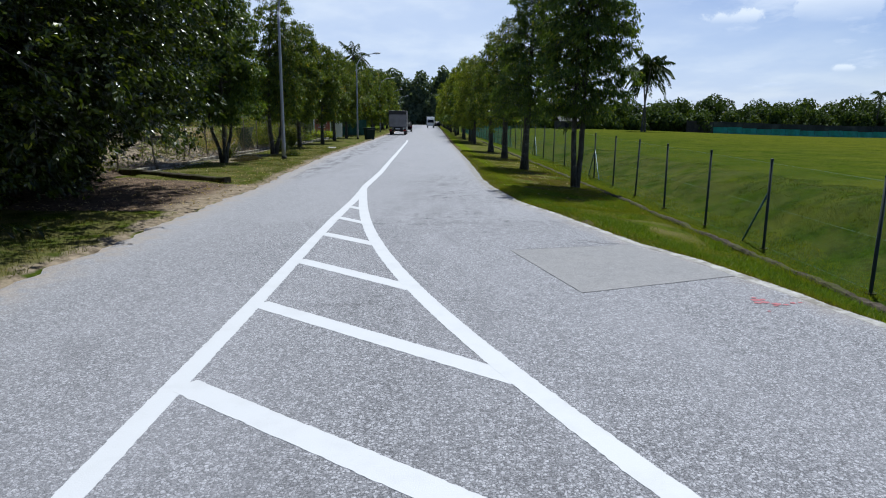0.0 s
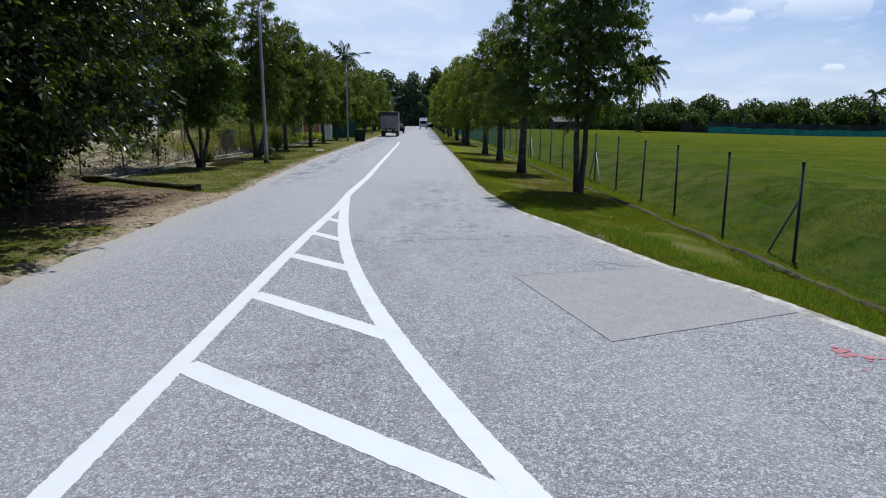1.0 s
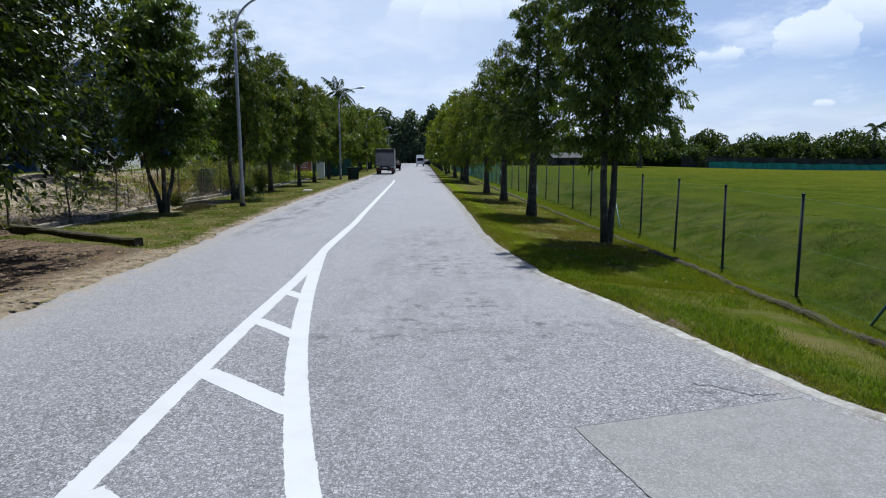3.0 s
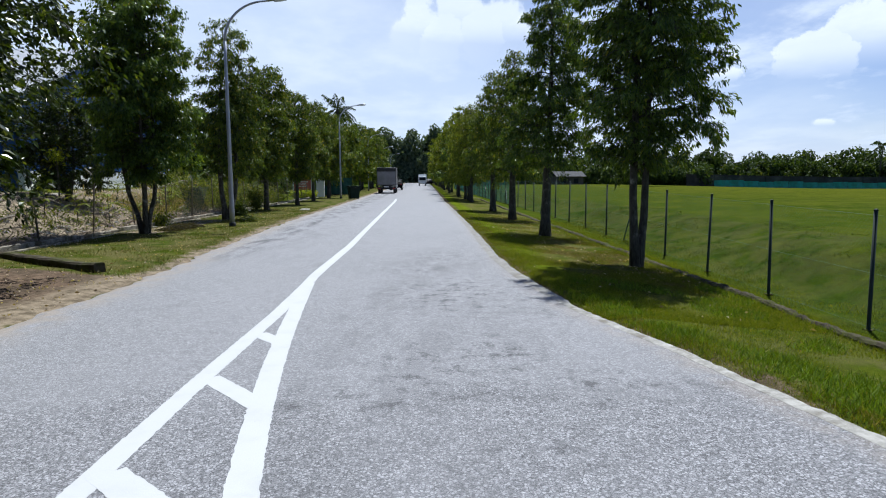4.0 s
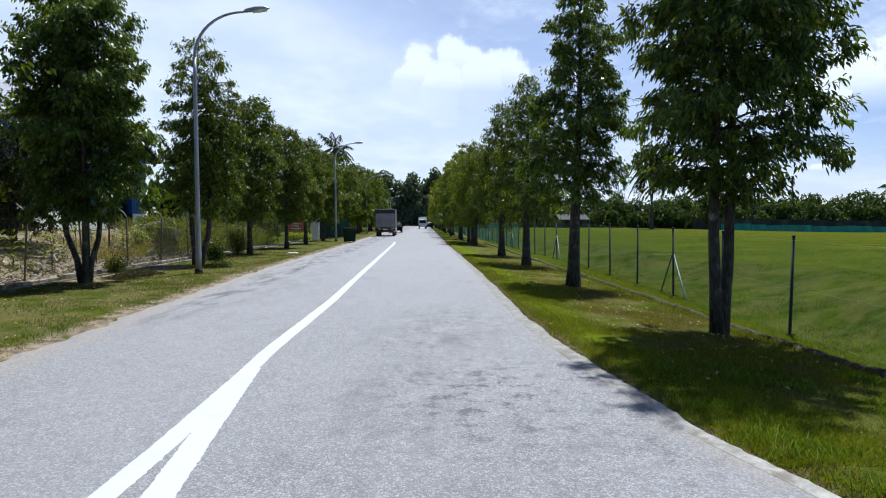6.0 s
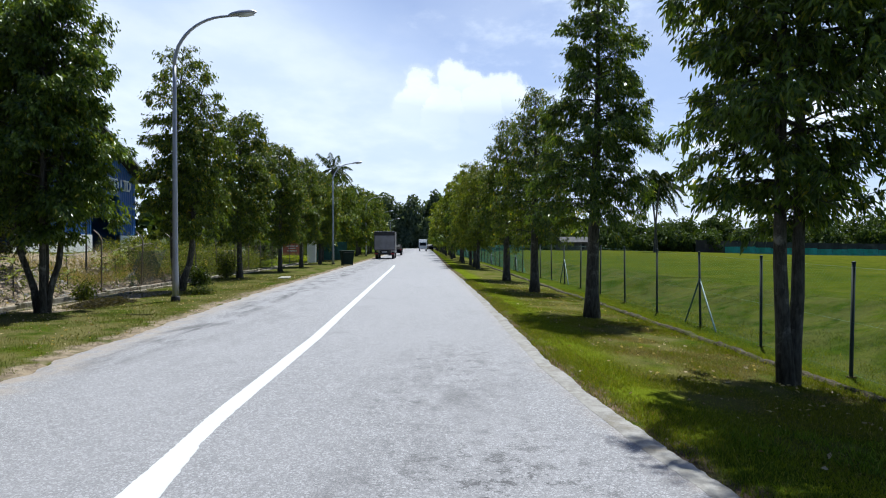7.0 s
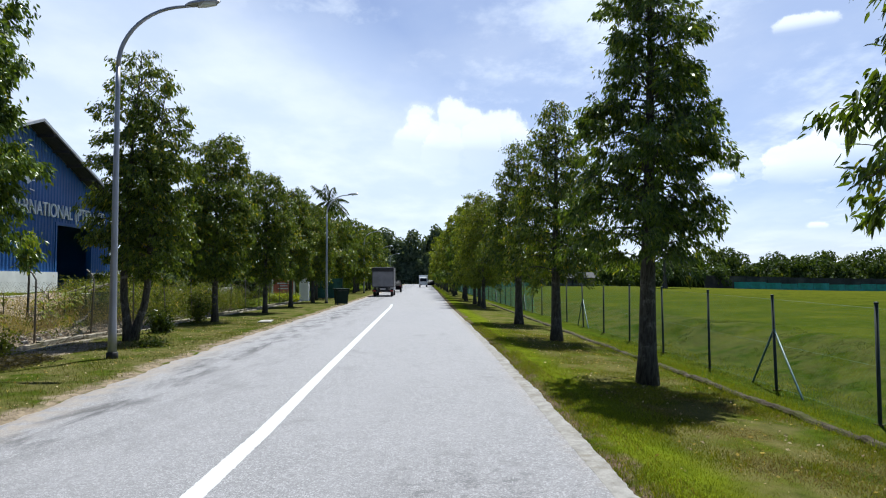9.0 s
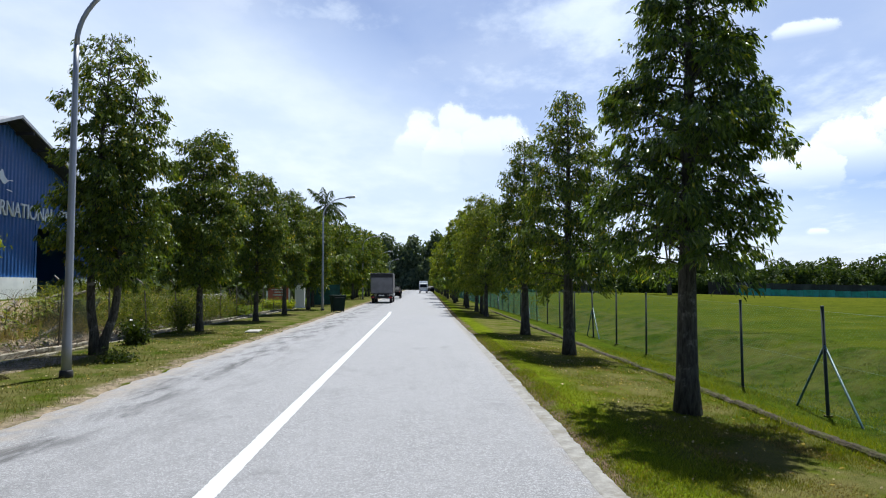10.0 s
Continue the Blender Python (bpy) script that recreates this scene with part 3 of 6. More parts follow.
def build_road():
    ys = axis((-30, -4, 2), (-4, 20, 0.12), (20, 40, 0.25), (40, 120, 1.5), (120, 228, 6))
    n = 49
    s = np.linspace(0, 1, n)
    le, re = left_edge(ys), right_edge(ys)
    X = le[:, None] + (re - le)[:, None] * s[None, :]
    Y = np.repeat(ys[:, None], n, 1)
    Z = 0.0 * X
    Z[:, 0] -= 0.02
    v = np.stack([X, Y, Z], -1).reshape(-1, 3)
    skirt = np.stack([X[:, [0, -1]], Y[:, [0, -1]], Z[:, [0, -1]] - 0.15], -1)
    k = len(v)
    v = np.vstack([v, skirt[:, 0], skirt[:, 1]])
    m = len(ys)
    i = np.arange(m - 1)
    ql = np.stack([i * n, (i + 1) * n, k + i + 1, k + i], -1)
    qr = np.stack([i * n + n - 1, k + m + i, k + m + i + 1, (i + 1) * n + n - 1], -1)
    me = mesh_np("road", v, np.concatenate([grid_faces(m, n), ql, qr]), M_ASPHALT, False)
    x, y = v[:, 0], v[:, 1]
    L, R = left_edge(y), right_edge(y)
    smooth = smooth01((y - 9.3 - 0.25 * np.sin(x * 3)) / 0.5) * 0.8 + 0.6 * smooth01((y - 16) / 14)
    smooth = np.maximum(smooth, 0.7 * smooth01((-2.9 - x) / 1.2))
    dust = np.maximum(smooth01((L + 0.75 - x) / 0.8), 0.55 * smooth01((x - R + 0.35) / 0.35))
    stain = (0.25 * smooth01((-2.4 - x) / 0.6) + 0.85 * smooth01((-3.5 - x) / 0.5) * smooth01((x - L - 0.25) / 0.3)) * smooth01((y - 16) / 3) + 0.25 * smooth01((x + 1.2) / 0.4) * smooth01((1.0 - x) / 0.6) * smooth01((16 - y) / 3)
    for cx, cy, rx, ry, a in ((1.5, 9.4, 1.1, 0.5, 0.25), (0.7, 10.9, 0.5, 0.7, 0.3), (1.3, 12.3, 0.5, 0.4, 0.25), (0.2, 17.5, 0.7, 1.2, 0.4), (0.0, 14.4, 0.7, 0.5, 0.45), (0.2, 16.2, 0.8, 1.3, 0.45)):
        stain = np.maximum(stain, a * np.exp(-((x - cx) / rx) ** 2 - ((y - cy) / ry) ** 2))
    pit = 0.12 + 0 * x
    for cx, cy, rx, ry, a in ((0.1, 10.2, 0.5, 0.9, 0.9), (0.75, 10.6, 0.35, 0.8, 1.0), (1.5, 9.6, 0.5, 0.6, 0.9), (-0.5, 9.4, 0.7, 0.5, 0.7), (1.0, 8.6, 0.8, 0.35, 0.6), (0.5, 13.6, 0.9, 1.5, 0.95), (1.5, 12.6, 0.4, 1.0, 0.6), (-0.2, 15.8, 0.6, 1.2, 0.55), (-0.6, 4.6, 0.5, 0.3, 0.6), (0.45, 4.9, 0.25, 0.25, 0.8), (2.3, 7.75, 0.4, 0.2, 0.9), (0.3, 17.6, 0.9, 1.6, 0.6)):
        pit = np.maximum(pit, a * np.exp(-((x - cx) / rx) ** 2 - ((y - cy) / ry) ** 2))
    seam = np.exp(-((y - 9.4 - 0.1 * x - 0.06 * np.sin(x * 4)) / 0.10) ** 2) * (x > -1.2) * (x < 2.4)
    pit, stain = np.maximum(pit, 0.75 * seam), np.maximum(stain, 0.6 * seam)
    for key, val in (("smooth", smooth), ("dust", dust), ("stain", stain), ("pit", pit)):
        a = me.attributes.new(key, "FLOAT", "POINT")
        a.data.foreach_set("value", np.asarray(val, dtype=np.float32))
    tagged(new("road", me), "light grey worn asphalt road with exposed stone chips", "road", kind="structure")
    # the road across the far end
    p = Pile()
    p.box(-160, 160, 228.0, 236.0, -0.1, 0.0)
    me = p.mesh("cross_road", M_PATCH)
    tagged(new("cross_road", me), "pale asphalt road crossing at the far end", "road", kind="structure")


def ribbon(xs, ys, half, z=0.006, jag=0.012, thick=0.004, seed=0):
    """A painted line: a slightly ragged strip with a little thickness."""
    rng = np.random.default_rng(seed)
    p = np.stack([xs, ys], -1)
    d = np.gradient(p, axis=0)
    d /= np.linalg.norm(d, axis=1)[:, None]
    nrm = np.stack([-d[:, 1], d[:, 0]], -1)
    h = np.broadcast_to(half, (len(p),))[:, None]
    a = p + nrm * (h + rng.normal(0, jag, (len(p), 1)))
    b = p - nrm * (h + rng.normal(0, jag, (len(p), 1)))
    zz = np.full((len(p), 1), z)
    v = np.vstack([np.hstack([a, zz - thick]), np.hstack([a, zz]), np.hstack([b, zz]), np.hstack([b, zz - thick])])
    n = len(p)
    i = np.arange(n - 1)
    q = np.concatenate([np.stack([i + k * n, i + 1 + k * n, i + 1 + (k + 1) * n, i + (k + 1) * n], -1) for k in range(3)])
    return v, q


CURVE = ((1.25, 1.4), (0.59, 3.0), (-0.20, 5.4), (-0.58, 7.0), (-0.75, 7.6), (-0.87, 8.06), (-1.11, 9.6), (-1.32, 11.2), (-1.69, 14.2), (-1.78, 15.2))


def curve_x(y):
    """The outer curve of the hatched area."""
    ys, xs = [c[1] for c in CURVE], [c[0] for c in CURVE]
    c = np.polyfit(ys, xs, 4)
    return np.polyval(c, y)


def build_markings():
    y = np.concatenate([np.arange(-3, 24, 0.035), np.arange(24, 54.2, 0.15)])
    v, q = ribbon(centre(y), y, np.interp(y, (0, 12, 16, 19, 24), (0.078, 0.08, 0.088, 0.088, 0.082)), seed=1, jag=0.003, z=0.002, thick=0.0018)
    tagged(new("centre_line", mesh_np("centre_line", v, q, M_PAINT)), "white painted centre line on the road", "road marking", kind="structure")
    y = np.arange(-2.0, 14.6, 0.035)
    v, q = ribbon(curve_x(y), y, 0.09, 0.0028, 0.003, 0.002, seed=2)
    tagged(new("hatch_outline", mesh_np("hatch_outline", v, q, M_PAINT)), "curved white painted line bounding the hatched area", "road marking", kind="structure")
    for k, (yl, slope) in enumerate(((0.75, 0.70), (2.66, 0.73), (4.54, 0.79), (6.44, 0.89), (8.33, 0.93), (9.98, 1.15), (11.42, 1.2))):
        xl = float(centre(yl)) + 0.05
        xr = xl
        while xr < float(curve_x(yl - slope * (xr - xl))) - 0.02 and xr < 3.2:
            xr += 0.01
        xs = np.linspace(xl, xr, max(8, int((xr - xl) / 0.03)))
        v, q = ribbon(xs, yl - slope * (xs - xl), 0.102 if k < 5 else 0.085, 0.0024, 0.003, 0.0019, seed=10 + k)
        tagged(new("hatch_bar", mesh_np("hatch_bar", v, q, M_PAINT)), "slanted white painted bar of the road hatching", "road marking", "hatch bars", "structure")


def build_patch():
    """The repaired rectangle by the road's edge, with dark joints round it."""
    c = np.array([(1.11, 7.16), (2.86, 7.62), (3.55, 5.78), (1.60, 5.0)])
    n = 14
    u, w = np.meshgrid(np.linspace(0, 1, n), np.linspace(0, 1, n))
    p = ((1 - u) * (1 - w))[..., None] * c[0] + (u * (1 - w))[..., None] * c[1] + (u * w)[..., None] * c[2] + ((1 - u) * w)[..., None] * c[3]
    z = np.full(p.shape[:2] + (1,), 0.004)
    me = mesh_np("road_patch", np.concatenate([p, z], -1), grid_faces(n, n)[:, ::-1], M_PATCH)
    tagged(new("road_patch", me), "smooth grey repaired rectangle of asphalt at the road's edge", "road patch", kind="structure")
    pile = Pile()
    for a, b, w in ((c[0], c[1], 0.008), (c[0], c[3], 0.0045), (c[3], c[2], 0.004)):
        t = np.linspace(0, 1, 60)[:, None]
        q = a * (1 - t) + b * t + np.random.default_rng(int(w * 1e4)).normal(0, 0.0025, (60, 2))
        gone = vnoise(q[:, 0], q[:, 1], 0.16, 1) > (0.45 if w > 0.005 else 0.0)
        v, f = ribbon(q[:, 0], q[:, 1], w / 2 * np.where(gone, 0.12, 1.0), 0.0055, 0.0006, 0.004, 4)
        pile.add(v, f)
    for x0, x1, y0, y1, w, sd in ((2.2, 2.75, 7.95, 7.7, 0.010, 8),):
        rg = np.random.default_rng(sd)
        t = np.linspace(0, 1, 90)
        xs = x0 + (x1 - x0) * t
        ys = y0 + (y1 - y0) * t + 0.05 * np.sin(xs * 4.1) + np.cumsum(rg.normal(0, 0.009, 90))
        keep = np.where(np.sin(t * 41 + sd) + rg.normal(0, 0.5, 90) > 0.25, 1.0, 0.05)
        v, f = ribbon(xs, ys, w / 2 * keep * rg.uniform(0.5, 1.4, 90), 0.0045, 0.0008, 0.004, 4)
        pile.add(v, f)
    M_TAR = plain("tar_joint", (0.125, 0.125, 0.123), 0.8)
    tagged(new("tar_joint", pile.mesh("tar_joint", M_TAR)), "thin dark cracked joints in the asphalt", "crack", kind="structure")
    pile = Pile()
    rng = np.random.default_rng(5)
    for cx, cy, r in ((3.28, 4.78, 0.055), (3.33, 4.70, 0.045), (3.25, 4.68, 0.04), (3.36, 4.80, 0.03), (3.30, 4.86, 0.03), (3.42, 4.64, 0.045), (3.50, 4.62, 0.03), (3.60, 4.68, 0.035), (3.38, 4.58, 0.025), (3.68, 4.70, 0.025), (3.22, 4.40, 0.02)):
        a = np.linspace(0, 2 * np.pi, 15)[:-1]
        rr = r * (0.7 + 0.5 * rng.random(14))
        ring = np.stack([cx + rr * np.cos(a), cy + rr * 0.8 * np.sin(a), np.full(14, 0.0045)], -1)
        pile.add(np.vstack([ring, [(cx, cy, 0.0045)]]), None, [(14, i, (i + 1) % 14) for i in range(14)])
    tagged(new("paint_mark", pile.mesh("paint_mark", M_RED)), "faded red spray paint mark on the asphalt", "road marking", kind="structure")


def strip_run(name, label, xf, y0, y1, width, top, bottom, mat, step, gap=0.012, wob=0.01, seed=0):
    """A run of concrete edging blocks laid end to end."""
    rng = np.random.default_rng(seed)
    root = tagged(new(name), label, "edging", kind="structure")
    y = y0
    while y < y1:
        ln = step * rng.uniform(0.85, 1.15)
        b = min(y + ln, y1)
        yy = np.array([y, (y + b) / 2, b - gap])
        dx, dz = rng.normal(0, wob), rng.normal(0, wob * 0.6)
        xl = xf(yy) + dx
        zt = top(yy) + dz if callable(top) else np.full(3, top + dz)
        zb = bottom(yy) if callable(bottom) else np.full(3, bottom)
        c = 0.015
        prof = lambda i: [(xl[i], yy[i], zb[i]), (xl[i], yy[i], zt[i] - c), (xl[i] + c, yy[i], zt[i]), (xl[i] + width - c, yy[i], zt[i]), (xl[i] + width, yy[i], zt[i] - c), (xl[i] + width, yy[i], zb[i])]
        v = np.array([q for i in range(3) for q in prof(i)])
        q = grid_faces(3, 6, True)
        t = [(0, 1, 2), (0, 2, 3), (0, 3, 4), (0, 4, 5), (12, 14, 13), (12, 15, 14), (12, 16, 15), (12, 17, 16)]
        part("edging_block", mesh_np("edging_block", v, [q, np.array(t)], mat), mat, root)
        y = b
    return root


def worn_edging():
    """The thin worn cement strip at the road's edge, ragged on both sides."""
    rng = np.random.default_rng(7)
    y = np.concatenate([np.arange(-6, 26, 0.05), np.arange(26, 60, 0.25)])
    n = len(y)
    r1, r2 = vnoise(y * 0, y, 0.22, 0), vnoise(y * 0 + 9, y, 0.9, 1)
    wide = np.interp(y, (-6, 5, 12.5, 14.2, 16, 60), (0.16, 0.15, 0.13, 0.17, 0.19, 0.17)) + 0.022 * r2 + 0.010 * r1
    a = right_edge(y) - 0.03 - np.interp(y, (12.5, 15.5), (0.0, 0.11)) + 0.005 * vnoise(y * 0 + 5, y, 0.2, 2) + 0.007 * vnoise(y * 0 + 3, y, 1.4, 3) + rng.normal(0, 0.0025, n)
    b = a + wide + rng.normal(0, 0.005, n)
    top = np.interp(y, (12, 15), (0.008, 0.004)) + 0.002 * r1
    rows = [np.stack([q, y, h], -1) for q, h in ((a - 0.004, top - 0.12), (a, np.full(n, 0.0015)), (a + 0.03, top), ((a + b) / 2, top + 0.003), (b - 0.012, top), (b, top - 0.006), (b, top - 0.12))]
    v = np.concatenate(rows)
    me = mesh_np("road_edging", v, grid_faces(7, n)[:, ::-1], M_PALE_EDGE)
    at = me.attributes.new("pale", "FLOAT", "POINT")
    at.data.foreach_set("value", np.tile(np.interp(y, (0, 11.5, 14.5), (1, 1, 0)), 7).astype(np.float32))
    tagged(new("road_edging", me), "ragged whitish worn cement strip along the road's edge", "edging", kind="structure")


def drain_kerb():
    """Old kerb at the foot of the verge, worn and half under earth."""
    rng = np.random.default_rng(2)
    y = np.concatenate([np.arange(1, 30, 0.06), np.arange(30, 60, 0.3)])
    n = len(y)
    x = 4.72 + drift(y) + 0.012 * vnoise(y * 0, y, 1.6, 1)
    w = 0.15 * (1 + 0.25 * vnoise(y * 0 + 4, y, 0.35, 2))
    top = ground_z(4.66 + drift(y), y) + 0.05 + 0.022 * vnoise(y * 0 + 8, y, 0.9, 3) + 0.014 * vnoise(y * 0 + 2, y, 0.14, 0) + rng.normal(0, 0.006, n)
    rows = [np.stack([q, y, h], -1) for q, h in ((x, top - 0.3), (x, top - 0.03), (x + 0.025, top), (x + w / 2, top + 0.006), (x + w - 0.03, top - 0.005), (x + w, top - 0.04), (x + w + 0.02, top - 0.5))]
    me = mesh_np("drain_kerb", np.concatenate(rows), grid_faces(7, n)[:, ::-1], M_KERB)
    tagged(new("drain_kerb", me), "low earth-stained concrete kerb below the grass verge", "kerb", kind="structure")


build_ground()
build_road()
build_markings()
build_patch()
worn_edging()
drain_kerb()
M_CHANNEL = channel_mat()
strip_run("channel_edging", "pale concrete edge of a shallow drain at the foot of the bank", lambda y: -8.95 + drift(y), 18.5, 62, 0.10, lambda y: 0.04 + 0 * y, -0.4, M_CHANNEL, 2.1, 0.015, 0.018, 3)
strip_run("channel_edging_back", "weathered concrete edge of a shallow drain under the fence", lambda y: -9.55 + drift(y), 18.5, 62, 0.10, lambda y: 0.07 + 0 * y, -0.4, M_CHANNEL, 2.1, 0.015, 0.02, 4)


# ---- trees ----
def leaf_cloud(base, heading, length, width, rng, four=True, face=None):
    """Leaves as small folded blades: place of the stalk, way it points, size."""
    n = len(base)
    d = heading / (np.linalg.norm(heading, axis=1)[:, None] + 1e-9)
    r = rng.normal(size=(n, 3)) if face is None else face
    s = np.cross(d, r)
    s /= np.linalg.norm(s, axis=1)[:, None] + 1e-9
    nn = np.cross(s, d)
    L = (length * rng.uniform(0.7, 1.25, n))[:, None]
    W = (width * rng.uniform(0.75, 1.25, n))[:, None]
    tip = base + d * L - np.array([0, 0, 1]) * L * 0.12
    if not four:
        m = base + d * L * 0.45
        v = np.stack([base, m + s * W / 2 + nn * W * 0.15, tip, m - s * W / 2 + nn * W * 0.15], 1)
        q = np.arange(n * 4).reshape(n, 4)
        return v.reshape(-1, 3), q
    m1, m2 = base + d * L * 0.3, base + d * L * 0.68
    v = np.stack([base, m1 + s * W / 2 + nn * W * 0.16, m2 + s * W * 0.42 + nn * W * 0.12, tip, m2 - s * W * 0.42 + nn * W * 0.12, m1 - s * W / 2 + nn * W * 0.16], 1)
    k = np.arange(n)[:, None] * 6
    q = np.concatenate([k + np.array([[0, 1, 2, 3]]), k + np.array([[0, 3, 4, 5]])])
    return v.reshape(-1, 3), q


def tree_meshes(seed, H, R, clear, stems, leaves, leaf=(0.13, 0.042), mat=None, four=True, shape="cone", droop=0.9, stem_r=0.11, nbranch=60, spread=0.4, ways=None, thin=1.0, crest=0.7, twigs=8, tuft=14, loose=0.025):
    """A young roadside tree: one or more stems, many limbs, leaves in hanging sprays."""
    rng = np.random.default_rng(seed)
    wood = Pile()
    starts = []
    for k in range(stems):
        a = 2 * np.pi * k / max(stems, 1) + rng.uniform(-0.4, 0.4)
        out = 0 if stems == 1 else spread * rng.uniform(0.75, 1.25)
        h = H * (1 if k == 0 else rng.uniform(0.72, 0.93))
        t = np.linspace(0, 1, 14)
        bend = out * smooth01(t * 2.2)
        if ways:
            a, out, rise = radians(ways[k][0]), ways[k][1], ways[k][2] if len(ways[k]) > 2 else 5.0
            bend = out * smooth01((t - 0.01) * rise)
        wob = np.stack([0.05 * np.sin(t * 5 + seed + k), 0.05 * np.cos(t * 4 + 2 * k)], -1) * t[:, None]
        off = 0.0 if stems == 1 else 0.03 if ways and len(ways[k]) > 2 else 0.06
        p = np.stack([np.cos(a) * (bend + off) + wob[:, 0], np.sin(a) * (bend + off) + wob[:, 1], t * h - 0.08], -1)
        r0 = stem_r * (1 if stems == 1 else 0.72)
        r = r0 * (1 - t * 0.93) + 0.34 * r0 * np.exp(-t * 30)
        wood.tube(p, np.maximum(r, 0.008), 10)
        starts.append((p, h))
    golden = 2.399963
    limbs = []
    for i in range(nbranch):
        p, h = starts[i % stems]
        f = (i + rng.uniform(0, 1)) / nbranch
        z = clear + (h - clear) * f ** 0.9 * 0.985
        tt = np.clip((z + 0.08) / h, 0, 1)
        b0 = np.array([np.interp(tt, np.linspace(0, 1, 14), p[:, c]) for c in range(3)])
        u = (z - clear) / max(h - clear, 0.1)
        if shape == "cone":
            prof = np.interp(u, (0, 0.10, 0.35, 0.7, 1.0), (0.78, 1.0, 0.88, 0.55, 0.14))
        elif shape == "column":
            prof = np.interp(u, (0, 0.09, 0.18, 0.6, 0.85, 1.0), (0.48, 0.78, 1.0, 0.95, 0.74, 0.34))
        else:
            prof = np.interp(u, (0, 0.2, 0.55, 0.85, 1.0), (0.6, 0.86, 1.1, 0.95, 0.45))
        ln = R * prof * rng.uniform(0.58, 1.06) * (1.25 if rng.random() < 0.10 and shape != "round" else 1.0)
        dense = np.interp(u, (0.0, 0.4, 0.55, 1.0), (thin, thin, 1.0, crest)) * ln ** 1.25 * rng.uniform(0.6, 1.4)
        limbs.append((b0, u, ln, i * golden + rng.uniform(-0.5, 0.5), dense))
    total = sum(k[4] for k in limbs)
    B, D = [], []
    for b0, u, ln, a, dense in limbs:
        up = rng.uniform(0.1, 0.8) if shape == "round" else rng.uniform(0.15, 0.85) + 0.4 * u * u
        s = np.linspace(0, 1, 6)
        rad = np.array([np.cos(a), np.sin(a), 0.0])
        side = np.array([-np.sin(a), np.cos(a), 0.0])
        path = b0 + s[:, None] * rad * ln + np.stack([0 * s, 0 * s, ln * (up * s - 0.55 * s ** 2.6)], -1)
        path[1:, :2] += rng.normal(0, 0.03 * ln, (5, 2))
        wood.tube(path, np.linspace(0.010 + 0.009 * ln, 0.003, 6), 4)
        # flat sprays of twigs along the limb, the leaves hanging from them in tufts
        m = max(6, int(leaves * dense / total))
        g = max(4, int(m / tuft))
        sc = np.clip(rng.beta(1.5, 0.85, g), 0.12, 1.0)
        c = np.stack([np.interp(sc, s, path[:, j]) for j in range(3)], -1)
        sg = np.where(rng.random(g) < 0.5, -1.0, 1.0)[:, None]
        tl = (0.10 + (0.34 if shape != "round" else 0.5) * ln * (1.0 - 0.6 * sc) + 0.06 * rng.random(g))[:, None] * rng.uniform(0.6, 1.25, (g, 1))
        td = sg * side * rng.uniform(0.45, 1.0, (g, 1)) + rad * rng.uniform(0.25, 0.9, (g, 1))
        td[:, 2] += rng.uniform(-0.45, 0.60, g) if shape != "round" else rng.uniform(-0.7, 0.7, g)
        tw = td * tl
        for j in range(min(g, twigs)):
            wood.add(*tube([c[j], c[j] + tw[j] * 0.55 + [0, 0, 0.015], c[j] + tw[j]], [0.005, 0.004, 0.002], 3))
        share = rng.gamma(1.3, 1.0, g)
        which = rng.choice(g, m, p=share / share.sum())
        along = rng.uniform(0.12, 1.06, (m, 1)) ** 0.8
        ow = td[which] / (np.linalg.norm(td[which], axis=1)[:, None] + 1e-6)
        across = np.cross(ow, [0, 0, 1.0]) * np.where(rng.random(m) < 0.5, -1.0, 1.0)[:, None]
        b = c[which] + along * tw[which] + rng.normal(0, loose, (m, 3))
        hd = ow * 0.45 + across * rng.uniform(0.1, 0.7, (m, 1)) + rng.normal(0, 0.22, (m, 3))
        hd[:, 2] -= droop * rng.uniform(0.25, 1.35, m)
        B.append(b)
        D.append(hd)
    B, D = np.concatenate(B), np.concatenate(D)
    v, q = leaf_cloud(B, D, np.full(len(B), leaf[0]), np.full(len(B), leaf[1]), rng, four)
    return wood.mesh("trunk", M_BARK, True), mesh_np("crown", v, q, mat or M_LEAF)


def make_tree(name, meshes, label, category, at, rz, scale=1.0, group="", zs=None, tilt=0.0):
    ob = thing(name, label, category, at, rz, group)
    for n, me in zip(("trunk", "crown"), meshes):
        part(n, me, None, ob)
    if tilt:
        ob.matrix_basis = pose(*at, 0, tilt, 0) @ pose(0, 0, 0, 0, 0, rz)
    ob.scale = (scale, scale, zs or scale)
    return ob


V_TWIN = tree_meshes(11, 9.7, 1.34, 1.8, 2, 55000, (0.106, 0.029), shape="column", stem_r=0.118, nbranch=240, ways=((200, 0.095, 8.0), (20, 0.105, 8.0)), thin=1.15, tuft=15, loose=0.035)
V_CONE = tree_meshes(12, 7.5, 1.34, 1.9, 1, 38000, (0.10, 0.032), shape="cone", stem_r=0.155, nbranch=165, crest=0.85, four=False, loose=0.035, tuft=20)
V_CONE2 = tree_meshes(13, 6.8, 1.5, 1.65, 1, 23000, (0.11, 0.036), mat=M_LEAF_L, shape="cone", stem_r=0.155, nbranch=140, four=False, twigs=3, loose=0.05, crest=0.5)
V_MULTI = tree_meshes(14, 8.3, 1.15, 1.5, 4, 66000, (0.115, 0.046), shape="column", mat=M_LEAF, stem_r=0.098, nbranch=190, ways=((175, 0.40), (75, 0.10), (290, 0.2), (15, 0.30)), thin=1.1, four=False, twigs=3, loose=0.05)
